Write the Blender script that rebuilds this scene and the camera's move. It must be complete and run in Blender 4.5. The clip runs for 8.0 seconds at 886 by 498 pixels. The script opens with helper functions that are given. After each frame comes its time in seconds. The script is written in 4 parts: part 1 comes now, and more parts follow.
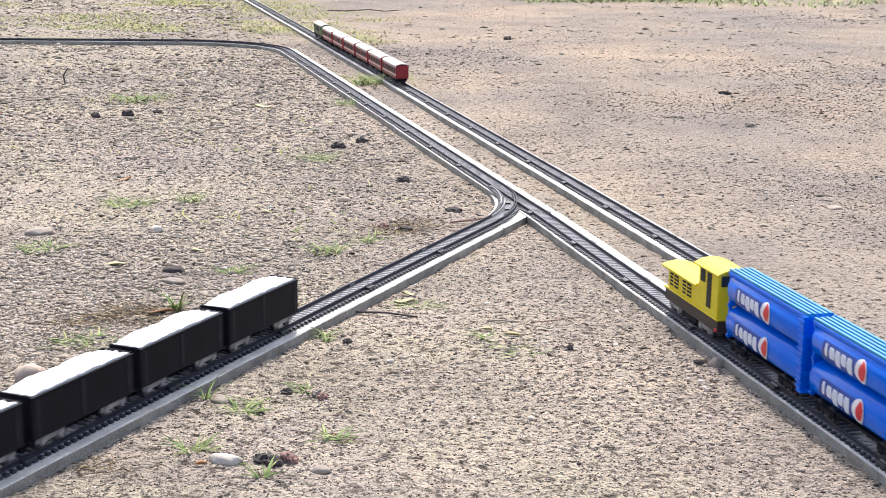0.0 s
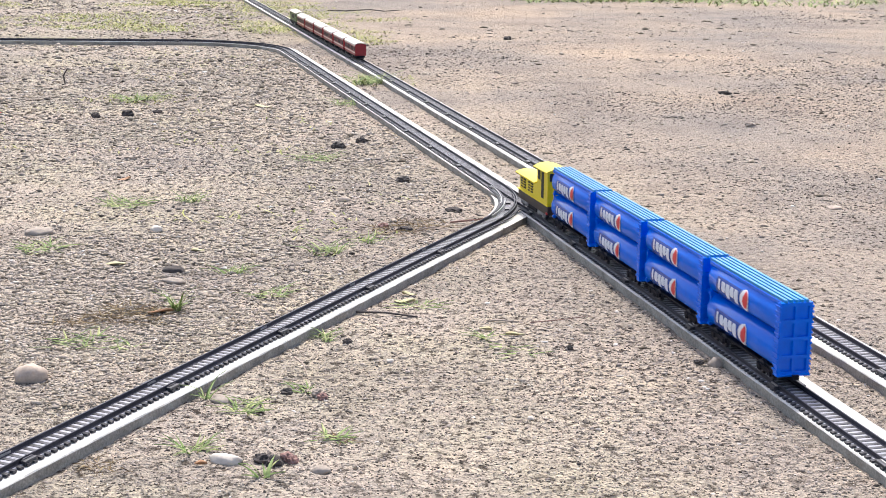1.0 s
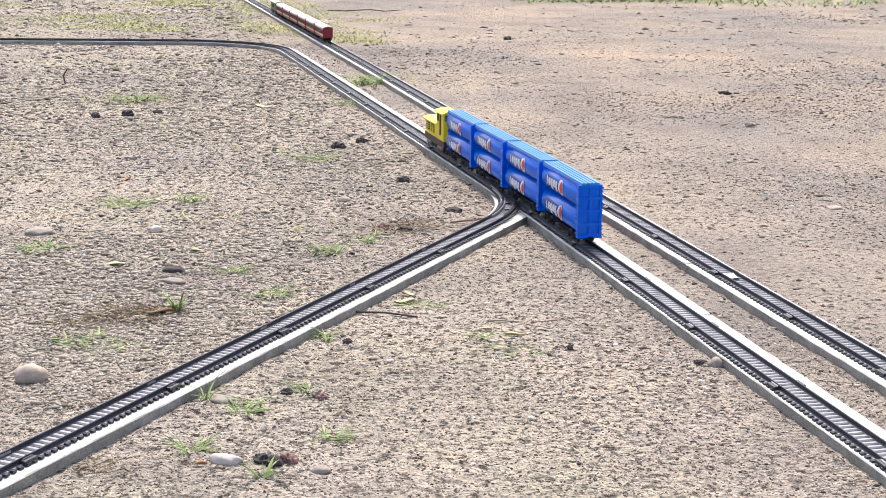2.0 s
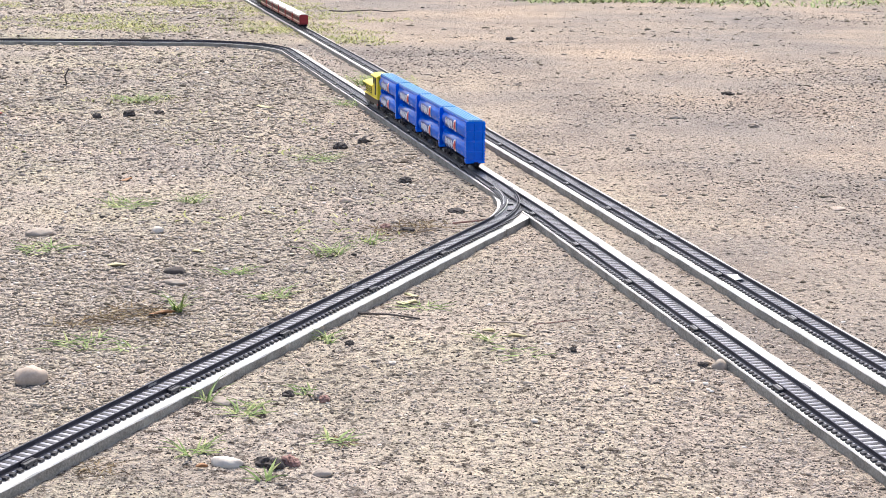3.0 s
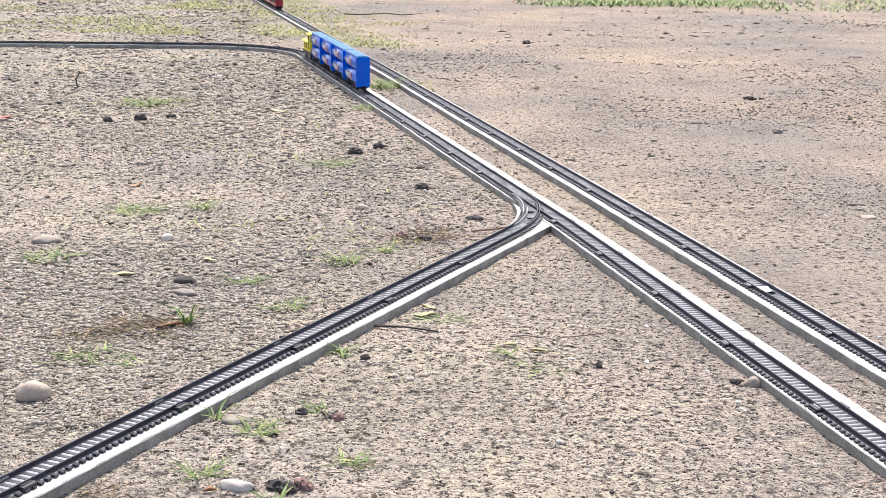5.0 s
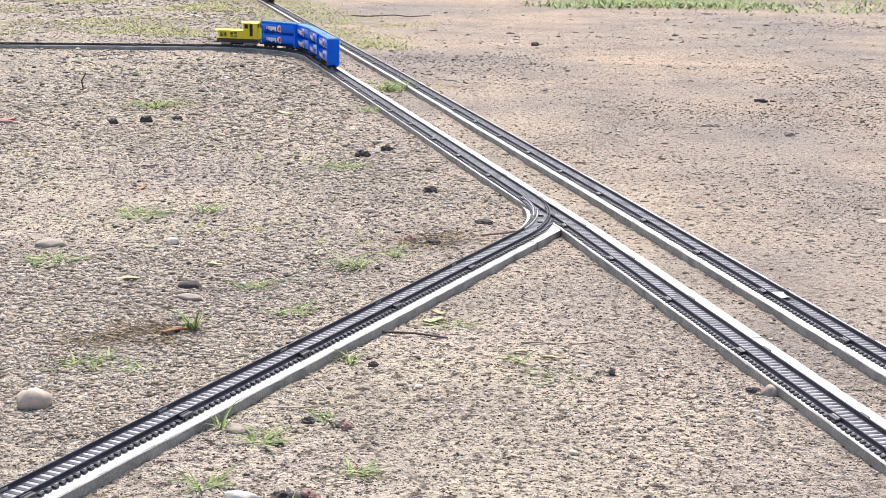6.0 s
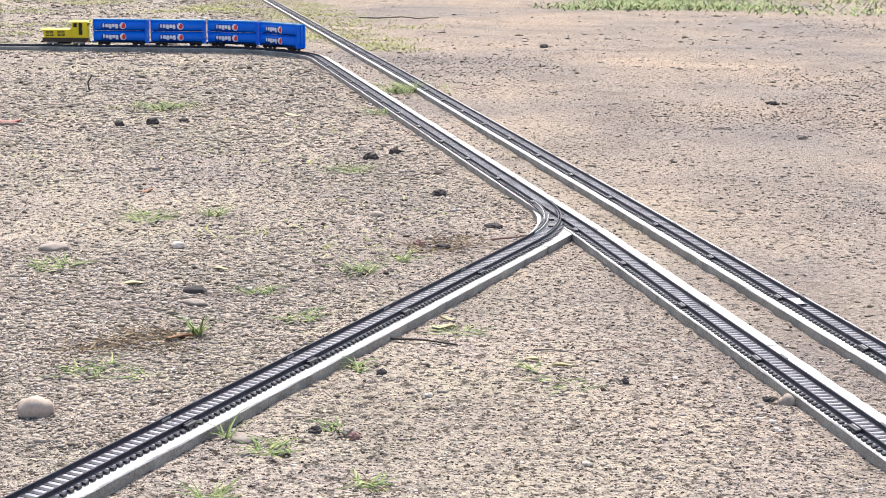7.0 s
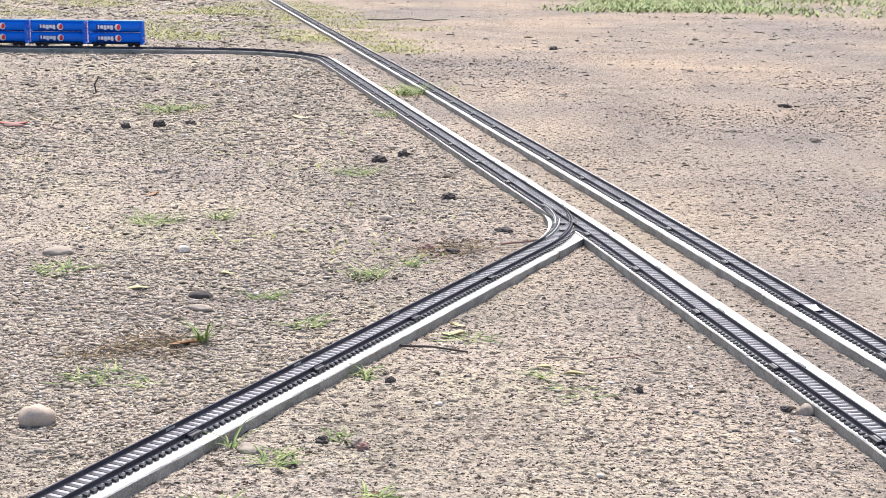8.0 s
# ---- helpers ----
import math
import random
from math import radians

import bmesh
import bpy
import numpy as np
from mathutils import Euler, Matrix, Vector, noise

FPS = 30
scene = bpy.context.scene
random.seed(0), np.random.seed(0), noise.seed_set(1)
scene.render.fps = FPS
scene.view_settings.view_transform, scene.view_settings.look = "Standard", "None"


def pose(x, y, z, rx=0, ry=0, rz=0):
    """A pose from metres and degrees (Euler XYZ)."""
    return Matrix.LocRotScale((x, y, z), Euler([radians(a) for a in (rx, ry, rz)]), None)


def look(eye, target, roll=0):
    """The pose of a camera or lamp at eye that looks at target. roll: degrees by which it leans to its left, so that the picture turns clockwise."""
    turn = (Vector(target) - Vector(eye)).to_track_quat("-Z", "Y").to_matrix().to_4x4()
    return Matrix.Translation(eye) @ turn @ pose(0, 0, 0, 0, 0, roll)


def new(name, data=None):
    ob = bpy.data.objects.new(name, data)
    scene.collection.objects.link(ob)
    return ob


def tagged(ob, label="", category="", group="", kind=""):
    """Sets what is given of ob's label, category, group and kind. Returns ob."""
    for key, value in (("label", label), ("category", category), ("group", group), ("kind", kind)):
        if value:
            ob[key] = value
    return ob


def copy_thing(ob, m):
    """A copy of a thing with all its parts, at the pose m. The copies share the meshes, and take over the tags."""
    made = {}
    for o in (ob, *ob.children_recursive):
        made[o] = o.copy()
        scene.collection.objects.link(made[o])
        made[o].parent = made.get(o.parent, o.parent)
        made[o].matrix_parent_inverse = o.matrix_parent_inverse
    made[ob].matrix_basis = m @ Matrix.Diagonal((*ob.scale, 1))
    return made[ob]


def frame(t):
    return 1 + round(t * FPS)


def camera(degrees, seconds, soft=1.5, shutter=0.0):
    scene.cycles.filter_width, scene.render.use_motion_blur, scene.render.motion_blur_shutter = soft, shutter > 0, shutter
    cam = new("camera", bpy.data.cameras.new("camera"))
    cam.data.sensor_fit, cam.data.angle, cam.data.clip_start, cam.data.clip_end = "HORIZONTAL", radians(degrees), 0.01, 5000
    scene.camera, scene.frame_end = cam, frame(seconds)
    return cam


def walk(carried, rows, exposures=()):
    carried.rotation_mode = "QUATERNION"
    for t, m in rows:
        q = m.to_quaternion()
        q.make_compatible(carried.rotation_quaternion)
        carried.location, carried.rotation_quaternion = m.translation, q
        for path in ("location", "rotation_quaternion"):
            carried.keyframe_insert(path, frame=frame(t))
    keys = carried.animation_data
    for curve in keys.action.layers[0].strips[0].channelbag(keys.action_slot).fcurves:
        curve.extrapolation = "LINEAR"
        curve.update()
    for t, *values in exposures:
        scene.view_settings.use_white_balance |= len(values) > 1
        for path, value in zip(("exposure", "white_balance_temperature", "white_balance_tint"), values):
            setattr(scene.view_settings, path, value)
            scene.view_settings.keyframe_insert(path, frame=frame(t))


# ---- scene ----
# The camera: near the ground, almost still, then creeping forward.
cam = camera(33.77, 8.0, soft=0.6, shutter=0.15)
walk(cam, [
    (0.00, pose(0.0018, -0.0245, 0.3486, 76.756, -0.575, -0.328)),
    (2.40, pose(0.0018, -0.0245, 0.3486, 76.756, -0.575, -0.328)),
    (2.70, pose(0.0018, -0.0245, 0.3486, 76.756, -0.575, -0.328)),
    (3.00, pose(0.0011, -0.0179, 0.3477, 76.777, -0.584, -0.258)),
    (3.50, pose(-0.0001, -0.0060, 0.3462, 76.815, -0.600, -0.130)),
    (4.00, pose(-0.0014, 0.0063, 0.3445, 76.855, -0.616, 0.008)),
    (4.50, pose(-0.0027, 0.0187, 0.3429, 76.896, -0.632, 0.150)),
    (5.00, pose(-0.0039, 0.0305, 0.3414, 76.936, -0.646, 0.291)),
    (5.50, pose(-0.0051, 0.0422, 0.3398, 76.977, -0.659, 0.435)),
    (6.00, pose(-0.0062, 0.0530, 0.3384, 77.016, -0.670, 0.573)),
    (6.50, pose(-0.0073, 0.0644, 0.3370, 77.058, -0.681, 0.723)),
    (7.00, pose(-0.0084, 0.0756, 0.3355, 77.100, -0.691, 0.874)),
    (7.50, pose(-0.0095, 0.0869, 0.3341, 77.143, -0.699, 1.032)),
    (8.00, pose(-0.0105, 0.0981, 0.3327, 77.187, -0.706, 1.194)),
])

# ---- light: bright hazy daylight, high soft sun ----
world = bpy.data.worlds.new("world")
scene.world = world
world.use_nodes = True
wt = world.node_tree
sky = wt.nodes.new("ShaderNodeTexSky")
sky.sky_type, sky.sun_disc = "NISHITA", False
SUN_EL, SUN_AZ = radians(58), radians(0)
sky.sun_elevation, sky.sun_rotation = SUN_EL, SUN_AZ
sky.dust_density = 4.0
wt.links.new(sky.outputs[0], wt.nodes["Background"].inputs[0])
wt.nodes["Background"].inputs[1].default_value = 0.15
sun = new("sun", bpy.data.lights.new("sun", "SUN"))
sun.data.energy, sun.data.angle, sun.data.color = 2.6, radians(3), (1.0, 0.965, 0.91)
sun_way = Vector((math.sin(SUN_AZ) * math.cos(SUN_EL), math.cos(SUN_AZ) * math.cos(SUN_EL), math.sin(SUN_EL)))
sun.matrix_world = look(sun_way * 20, (0, 0, 0))
scene.view_settings.exposure = 0.86


# ---- materials ----
def material(name, rough=0.6, metal=0.0, spec=0.5):
    m = bpy.data.materials.new(name)
    m.use_nodes = True
    b = m.node_tree.nodes["Principled BSDF"]
    b.inputs["Roughness"].default_value, b.inputs["Metallic"].default_value = rough, metal
    b.inputs["Specular IOR Level"].default_value = spec
    return m, m.node_tree, b


def noise_at(t, scale, detail=4.0, rough=0.6, space="Object"):
    c = t.nodes.new("ShaderNodeTexCoord")
    n = t.nodes.new("ShaderNodeTexNoise")
    n.inputs["Scale"].default_value, n.inputs["Detail"].default_value, n.inputs["Roughness"].default_value = scale, detail, rough
    t.links.new(c.outputs[space], n.inputs["Vector"])
    return n.outputs["Fac"]


def ramp(t, fac, stops):
    r = t.nodes.new("ShaderNodeValToRGB")
    e = r.color_ramp.elements
    while len(e) < len(stops):
        e.new(0.5)
    for k, (at, col) in zip(e, stops):
        k.position, k.color = at, (*col, 1)
    t.links.new(fac, r.inputs[0])
    return r.outputs[0]


def mixed(t, fac, a, b, mode="MIX"):
    m = t.nodes.new("ShaderNodeMix")
    m.data_type, m.blend_type = "RGBA", mode
    for sock, v in ((m.inputs[0], fac), (m.inputs[6], a), (m.inputs[7], b)):
        if hasattr(v, "is_output"):
            t.links.new(v, sock)
        else:
            sock.default_value = v if isinstance(v, (int, float)) else (*v, 1)
    return m.outputs[2]


def relief(t, b, height, strength, distance):
    n = t.nodes.new("ShaderNodeBump")
    n.inputs["Strength"].default_value, n.inputs["Distance"].default_value = strength, distance
    t.links.new(height, n.inputs["Height"])
    t.links.new(n.outputs[0], b.inputs["Normal"])


def worn(name, dark, light, scale, rough=0.6, metal=0.0, spec=0.5, fine=None, bump=0.0002, space="Object"):
    """A surface of two close tones at two scales with fine relief."""
    m, t, b = material(name, rough, metal, spec)
    big = noise_at(t, scale, 5, 0.6, space)
    small = noise_at(t, fine or scale * 9, 3, 0.6, space)
    col = ramp(t, big, [(0.3, dark), (0.7, light)])
    col = mixed(t, 0.35, col, ramp(t, small, [(0.35, dark), (0.65, light)]))
    t.links.new(col, b.inputs["Base Color"])
    relief(t, b, small, 0.6, bump)
    return m


N1_X, N1_Y = -0.9752, -0.2213


def ground_material():
    """Pinkish packed dirt: smooth trodden patches, gritty patches with painted shade specks, olive cloddy soil with
    painted dark gaps in the yard.
    """
    m, t, b = material("dirt", 0.95, 0, 0.15)

    def math_node(op, x, y):
        n = t.nodes.new("ShaderNodeMath")
        n.operation = op
        for sock, v in zip(n.inputs, (x, y)):
            if isinstance(v, (int, float)):
                sock.default_value = v
            else:
                t.links.new(v, sock)
        return n.outputs[0]

    patch = noise_at(t, 1.6, 4, 0.55)
    col = ramp(t, patch, [(0.35, (0.285, 0.250, 0.224)), (0.5, (0.345, 0.288, 0.240)), (0.65, (0.42, 0.332, 0.258))])
    c = t.nodes.new("ShaderNodeTexCoord")
    dot = t.nodes.new("ShaderNodeVectorMath")
    dot.operation = "DOT_PRODUCT"
    dot.inputs[1].default_value = (N1_X, N1_Y, 0)
    t.links.new(c.outputs["Object"], dot.inputs[0])
    across = math_node("ADD", math_node("MULTIPLY", dot.outputs["Value"], 0.5), 0.55)
    yard = ramp(t, math_node("ADD", across, patch), [(0.65, (0, 0, 0)), (1.0, (0.75, 0.75, 0.75))])
    olive = ramp(t, noise_at(t, 3.5, 5, 0.7), [(0.4, (0.40, 0.346, 0.300)), (0.66, (0.41, 0.372, 0.280))])
    col = mixed(t, yard, col, olive)
    mottle = noise_at(t, 5.5, 6, 0.62)
    col = mixed(t, 1.0, col, ramp(t, mottle, [(0.36, (0.84, 0.83, 0.84)), (0.5, (1, 1, 1)), (0.64, (1.10, 1.08, 1.05))]), "MULTIPLY")
    # where the surface is gritty (1) or trodden smooth (0)
    gritty = mixed(t, yard, ramp(t, noise_at(t, 2.7, 5, 0.65), [(0.40, (0.25, 0.25, 0.25)), (0.54, (1, 1, 1))]), (1, 1, 1))
    grain = noise_at(t, 330, 2, 0.6)
    col = mixed(t, 1.0, col, ramp(t, grain, [(0.3, (0.80, 0.79, 0.79)), (0.5, (1, 1, 1)), (0.72, (1.16, 1.15, 1.13))]), "MULTIPLY")
    # specks of shade between the grains, put into the colour
    grain_shade = ramp(t, noise_at(t, 150, 3, 0.6), [(0.37, (0.16, 0.14, 0.13)), (0.44, (1, 1, 1)), (0.70, (1.14, 1.13, 1.11))])
    col = mixed(t, gritty, col, mixed(t, 1.0, col, grain_shade, "MULTIPLY"))
    # the shaded gaps between the yard's clods, painted as dark blotches
    clod_shade = ramp(t, noise_at(t, 62, 4, 0.7), [(0.37, (0.13, 0.11, 0.10)), (0.44, (1, 1, 1)), (0.62, (1.14, 1.13, 1.10))])
    col = mixed(t, yard, col, mixed(t, 1.0, col, clod_shade, "MULTIPLY"))
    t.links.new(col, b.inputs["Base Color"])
    height = math_node("ADD", math_node("MULTIPLY", grain, 0.35), noise_at(t, 120, 4, 0.7))
    relief(t, b, height, 1.0, 0.009)
    return m


def island_material(name, stops, rough=0.9):
    m, t, b = material(name, rough, 0, 0.2)
    g = t.nodes.new("ShaderNodeNewGeometry")
    col = ramp(t, g.outputs["Random Per Island"], stops)
    grain = noise_at(t, 300, 3)
    col = mixed(t, 1.0, col, ramp(t, grain, [(0.3, (0.75, 0.75, 0.75)), (0.7, (1.15, 1.15, 1.15))]), "MULTIPLY")
    t.links.new(col, b.inputs["Base Color"])
    return m


M_GROUND = ground_material()
M_GRAVEL = island_material("gravel", [(0.0, (0.05, 0.042, 0.036)), (0.22, (0.20, 0.17, 0.15)), (0.5, (0.32, 0.268, 0.235)), (0.93, (0.40, 0.345, 0.305)), (1.0, (0.70, 0.66, 0.62))])
M_BOARD = worn("white_painted_board", (0.36, 0.345, 0.32), (0.68, 0.67, 0.65), 25, 0.75, 0, 0.3, 420, 0.0006)
M_BOARD_EDGE = worn("raw_board_edge", (0.17, 0.155, 0.135), (0.46, 0.435, 0.39), 45, 0.9, 0, 0.2, 520, 0.0016)
M_TIE = worn("black_plastic", (0.014, 0.014, 0.02), (0.04, 0.04, 0.05), 60, 0.4, 0, 0.5)
M_BED = worn("grey_bed", (0.29, 0.29, 0.33), (0.41, 0.41, 0.45), 30, 0.8, 0, 0.3, 300)
M_RAIL = worn("blackened_steel", (0.02, 0.02, 0.03), (0.06, 0.06, 0.08), 50, 0.45, 0.6)
M_JOINER = worn("bright_steel", (0.22, 0.22, 0.23), (0.5, 0.5, 0.5), 80, 0.35, 0.9)
M_BLUE = worn("blue_plastic", (0.0, 0.125, 0.70), (0.0, 0.165, 0.84), 20, 0.16, 0, 0.25, 200, 0.00005)
M_BLUE_TOP = worn("light_blue_plastic", (0.0, 0.19, 0.46), (0.002, 0.27, 0.56), 20, 0.3)
M_NAVY = worn("navy_print_and_shade", (0.002, 0.045, 0.29), (0.003, 0.06, 0.37), 20, 0.2)
M_PRINT = worn("pale_blue_print", (0.62, 0.67, 0.80), (0.74, 0.78, 0.88), 60, 0.4)
M_WHITE = worn("white_print", (0.72, 0.72, 0.74), (0.82, 0.82, 0.84), 60, 0.4)
M_RED = worn("red_print", (0.6, 0.02, 0.03), (0.72, 0.03, 0.04), 60, 0.4)
M_YELLOW = worn("yellow_plastic", (0.72, 0.56, 0.004), (0.82, 0.66, 0.01), 30, 0.4, 0, 0.5, 200, 0.00005)
M_BLACK = worn("black_painted_metal", (0.003, 0.003, 0.007), (0.009, 0.009, 0.016), 40, 0.6, 0, 0.15)
M_BROWN = worn("brown_black_plastic", (0.022, 0.013, 0.012), (0.05, 0.03, 0.027), 60, 0.5)
M_SILVER = worn("grey_cast_metal", (0.10, 0.10, 0.105), (0.42, 0.42, 0.43), 160, 0.45, 0.3)
M_SCUFFED = worn("scuffed_black_metal", (0.004, 0.004, 0.008), (0.028, 0.028, 0.036), 130, 0.6, 0, 0.15)
M_DARK = worn("dark_recess", (0.01, 0.01, 0.012), (0.02, 0.02, 0.02), 40, 0.7)
M_LOAD = worn("white_foam_load", (0.7, 0.7, 0.7), (0.85, 0.85, 0.84), 40, 0.9, 0, 0.2, 300, 0.001)
M_COACH = worn("crimson_paint", (0.22, 0.008, 0.016), (0.31, 0.014, 0.022), 30, 0.4)
M_CREAM = worn("cream_paint", (0.62, 0.52, 0.45), (0.75, 0.66, 0.58), 30, 0.5)
M_ROOF = worn("pale_roof_paint", (0.66, 0.62, 0.56), (0.78, 0.74, 0.68), 30, 0.6)
M_GREEN = worn("green_paint", (0.06, 0.10, 0.03), (0.14, 0.19, 0.06), 30, 0.5)
M_LAMP = worn("red_lamp_plastic", (0.5, 0.01, 0.01), (0.6, 0.02, 0.02), 30, 0.3)
M_GRASS = island_material("grass_blades", [(0.0, (0.14, 0.21, 0.06)), (0.5, (0.25, 0.33, 0.12)), (1.0, (0.45, 0.46, 0.21))], 0.6)
M_DRY = island_material("dry_straw", [(0.0, (0.05, 0.032, 0.018)), (0.5, (0.15, 0.10, 0.055)), (1.0, (0.36, 0.28, 0.16))], 0.8)

# ---- plan: u runs along the straight main line, v across it ----
D1 = Vector((0.2213, -0.9752, 0)).normalized()
N1 = Vector((D1.y, -D1.x, 0))
GAUGE, SECTION, BOARD_Z, RAIL_Z = 0.0165, 0.1560, 0.009, 0.0138


def uv(u, v, z=0.0):
    p = D1 * u + N1 * v
    return Vector((p.x, p.y, z))


class Route:
    """A line on the plan made of straights and arcs; at(s) gives the place and heading s metres from its start."""

    def __init__(self, start, heading):
        self.pts, self.heads, self.s = [Vector(start[:2])], [heading], [0.0]

    def step(self, length, turn=0.0):
        n = max(2, int(length / 0.004))
        for _ in range(n):
            h = self.heads[-1] + turn / n
            mid = radians(self.heads[-1] + turn / n / 2)
            self.pts.append(self.pts[-1] + Vector((math.cos(mid), math.sin(mid))) * length / n)
            self.heads.append(h)
            self.s.append(self.s[-1] + length / n)
        return self

    def kink(self, degrees):
        self.heads[-1] += degrees
        return self

    def at(self, s):
        i = int(np.searchsorted(self.s, s)) - 1
        i = min(max(i, 0), len(self.s) - 2)
        k = (s - self.s[i]) / (self.s[i + 1] - self.s[i])
        return self.pts[i].lerp(self.pts[i + 1], k), self.heads[i]

    def offset(self, s, side, z=0.0):
        """side: metres to the left of the heading."""
        q, h = self.at(s)
        h = radians(h)
        return Vector((q.x - math.sin(h) * side, q.y + math.cos(h) * side, z))


HEAD = math.degrees(math.atan2(-D1.y, -D1.x))
S_KINK = 2.194
main_line = Route(uv(0.6768, -0.4727), HEAD).step(S_KINK).kink(1.286).step(1.923).step(0.2988 * radians(77.85), 77.85).step(1.84)
S_CURVE = 3.543
branch_line = Route(Vector((-0.2390, 0.8717, 0)) - Vector((0.41382, 0.91036, 0)) * 2.8055, 65.555).step(S_CURVE).step(0.3048 * radians(38.49), 38.49)
back_line = Route(uv(0.6671, -0.5669), HEAD).step(2.338).kink(0.34).step(1.438).kink(0.30).step(4.8)
MAIN_END, BRANCH_END, BACK_END = main_line.s[-1], branch_line.s[-1], back_line.s[-1]


# ---- mesh helpers ----
def part(name, bm, mat, parent=None, label=""):
    me = bpy.data.meshes.new(name)
    bm.to_mesh(me)
    bm.free()
    for m in (mat if isinstance(mat, (list, tuple)) else [mat]):
        me.materials.append(m)
    ob = new(name, me)
    if parent:
        ob.parent = parent
    return tagged(ob, label)


def box(bm, x0, x1, y0, y1, z0, z1, bevel=0.0, mat=0):
    r = bmesh.ops.create_cube(bm, size=1)
    bmesh.ops.transform(bm, verts=r["verts"], matrix=Matrix.Translation(((x0 + x1) / 2, (y0 + y1) / 2, (z0 + z1) / 2)) @ Matrix.Diagonal((x1 - x0, y1 - y0, z1 - z0, 1)))
    faces = {f for v in r["verts"] for f in v.link_faces}
    if bevel:
        edges = list({e for f in faces for e in f.edges})
        faces = set(bmesh.ops.bevel(bm, geom=edges, offset=bevel, segments=2, affect="EDGES", profile=0.5)["faces"]) | {f for f in faces if f.is_valid}
    for f in faces:
        f.material_index = mat
    return bm


def boxed(*args, bevel=0.0):
    return box(bmesh.new(), *args, bevel=bevel)


def prism(profile, x0, x1, bm=None):
    """A closed (y, z) profile drawn out along x."""
    bm = bm or bmesh.new()
    a = [bm.verts.new((x0, y, z)) for y, z in profile]
    b = [bm.verts.new((x1, y, z)) for y, z in profile]
    n = len(profile)
    for i in range(n):
        bm.faces.new((a[i], a[(i + 1) % n], b[(i + 1) % n], b[i]))
    bm.faces.new(list(reversed(a)))
    bm.faces.new(b)
    bmesh.ops.recalc_face_normals(bm, faces=bm.faces)
    return bm


def smooth(ob):
    for f in ob.data.polygons:
        f.use_smooth = True
    return ob


def thing(name, label, category, group=""):
    return tagged(new(name), label, category, group)


# ---- ground ----
LATTICES = {}


def lattice_noise(x, y, scale, seed):
    """Smooth value noise in -1..1 over arrays."""
    if seed not in LATTICES:
        LATTICES[seed] = np.random.RandomState(seed).uniform(-1, 1, (257, 257))
    g = LATTICES[seed]
    fx, fy = x * scale, y * scale
    ix, iy = np.floor(fx).astype(int), np.floor(fy).astype(int)
    tx, ty = fx - ix, fy - iy
    tx, ty = tx * tx * (3 - 2 * tx), ty * ty * (3 - 2 * ty)
    a, b = g[ix % 256, iy % 256], g[(ix + 1) % 256, iy % 256]
    c, d = g[ix % 256, (iy + 1) % 256], g[(ix + 1) % 256, (iy + 1) % 256]
    return (a * (1 - tx) + b * tx) * (1 - ty) + (c * (1 - tx) + d * tx) * ty


def ground_height(x, y):
    x, y = np.asarray(x, float), np.asarray(y, float)
    h = 0.0010 * lattice_noise(x, y, 5, 1) + 0.0005 * lattice_noise(x, y, 19, 2) + 0.0006 * lattice_noise(x, y, 60, 3) + 0.0010 * lattice_noise(x, y, 125, 4)
    fade = np.clip((30 - np.hypot(x, y)) / 20, 0, 1)
    return (h + 0.0006) * fade


def mesh_from(name, verts, faces, mat):
    me = bpy.data.meshes.new(name)
    me.from_pydata(verts, [], faces)
    me.materials.append(mat)
    me.update()
    return me


def build_ground():
    half = np.concatenate([np.arange(0, 0.62, 0.0042), np.arange(0.62, 2.2, 0.010), np.geomspace(2.3, 400, 16)])
    xs = np.concatenate([-half[:0:-1], half])
    ys = np.concatenate([-np.geomspace(400, 0.1, 14), np.arange(0.0, 0.70, 0.05), np.geomspace(0.70, 6.6, 430), np.geomspace(6.9, 400, 16)])
    gx, gy = np.meshgrid(xs, ys)
    verts = np.stack([gx, gy, ground_height(gx, gy)], -1).reshape(-1, 3)
    nx, ny = len(xs), len(ys)
    i = (np.arange(ny - 1)[:, None] * nx + np.arange(nx - 1)[None, :]).ravel()
    faces = np.stack([i, i + 1, i + 1 + nx, i + nx], 1)
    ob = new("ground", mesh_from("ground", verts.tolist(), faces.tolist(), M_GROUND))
    smooth(ob)
    return tagged(ob, "dry grey-brown packed dirt yard with fine grit", "ground", kind="structure")


build_ground()


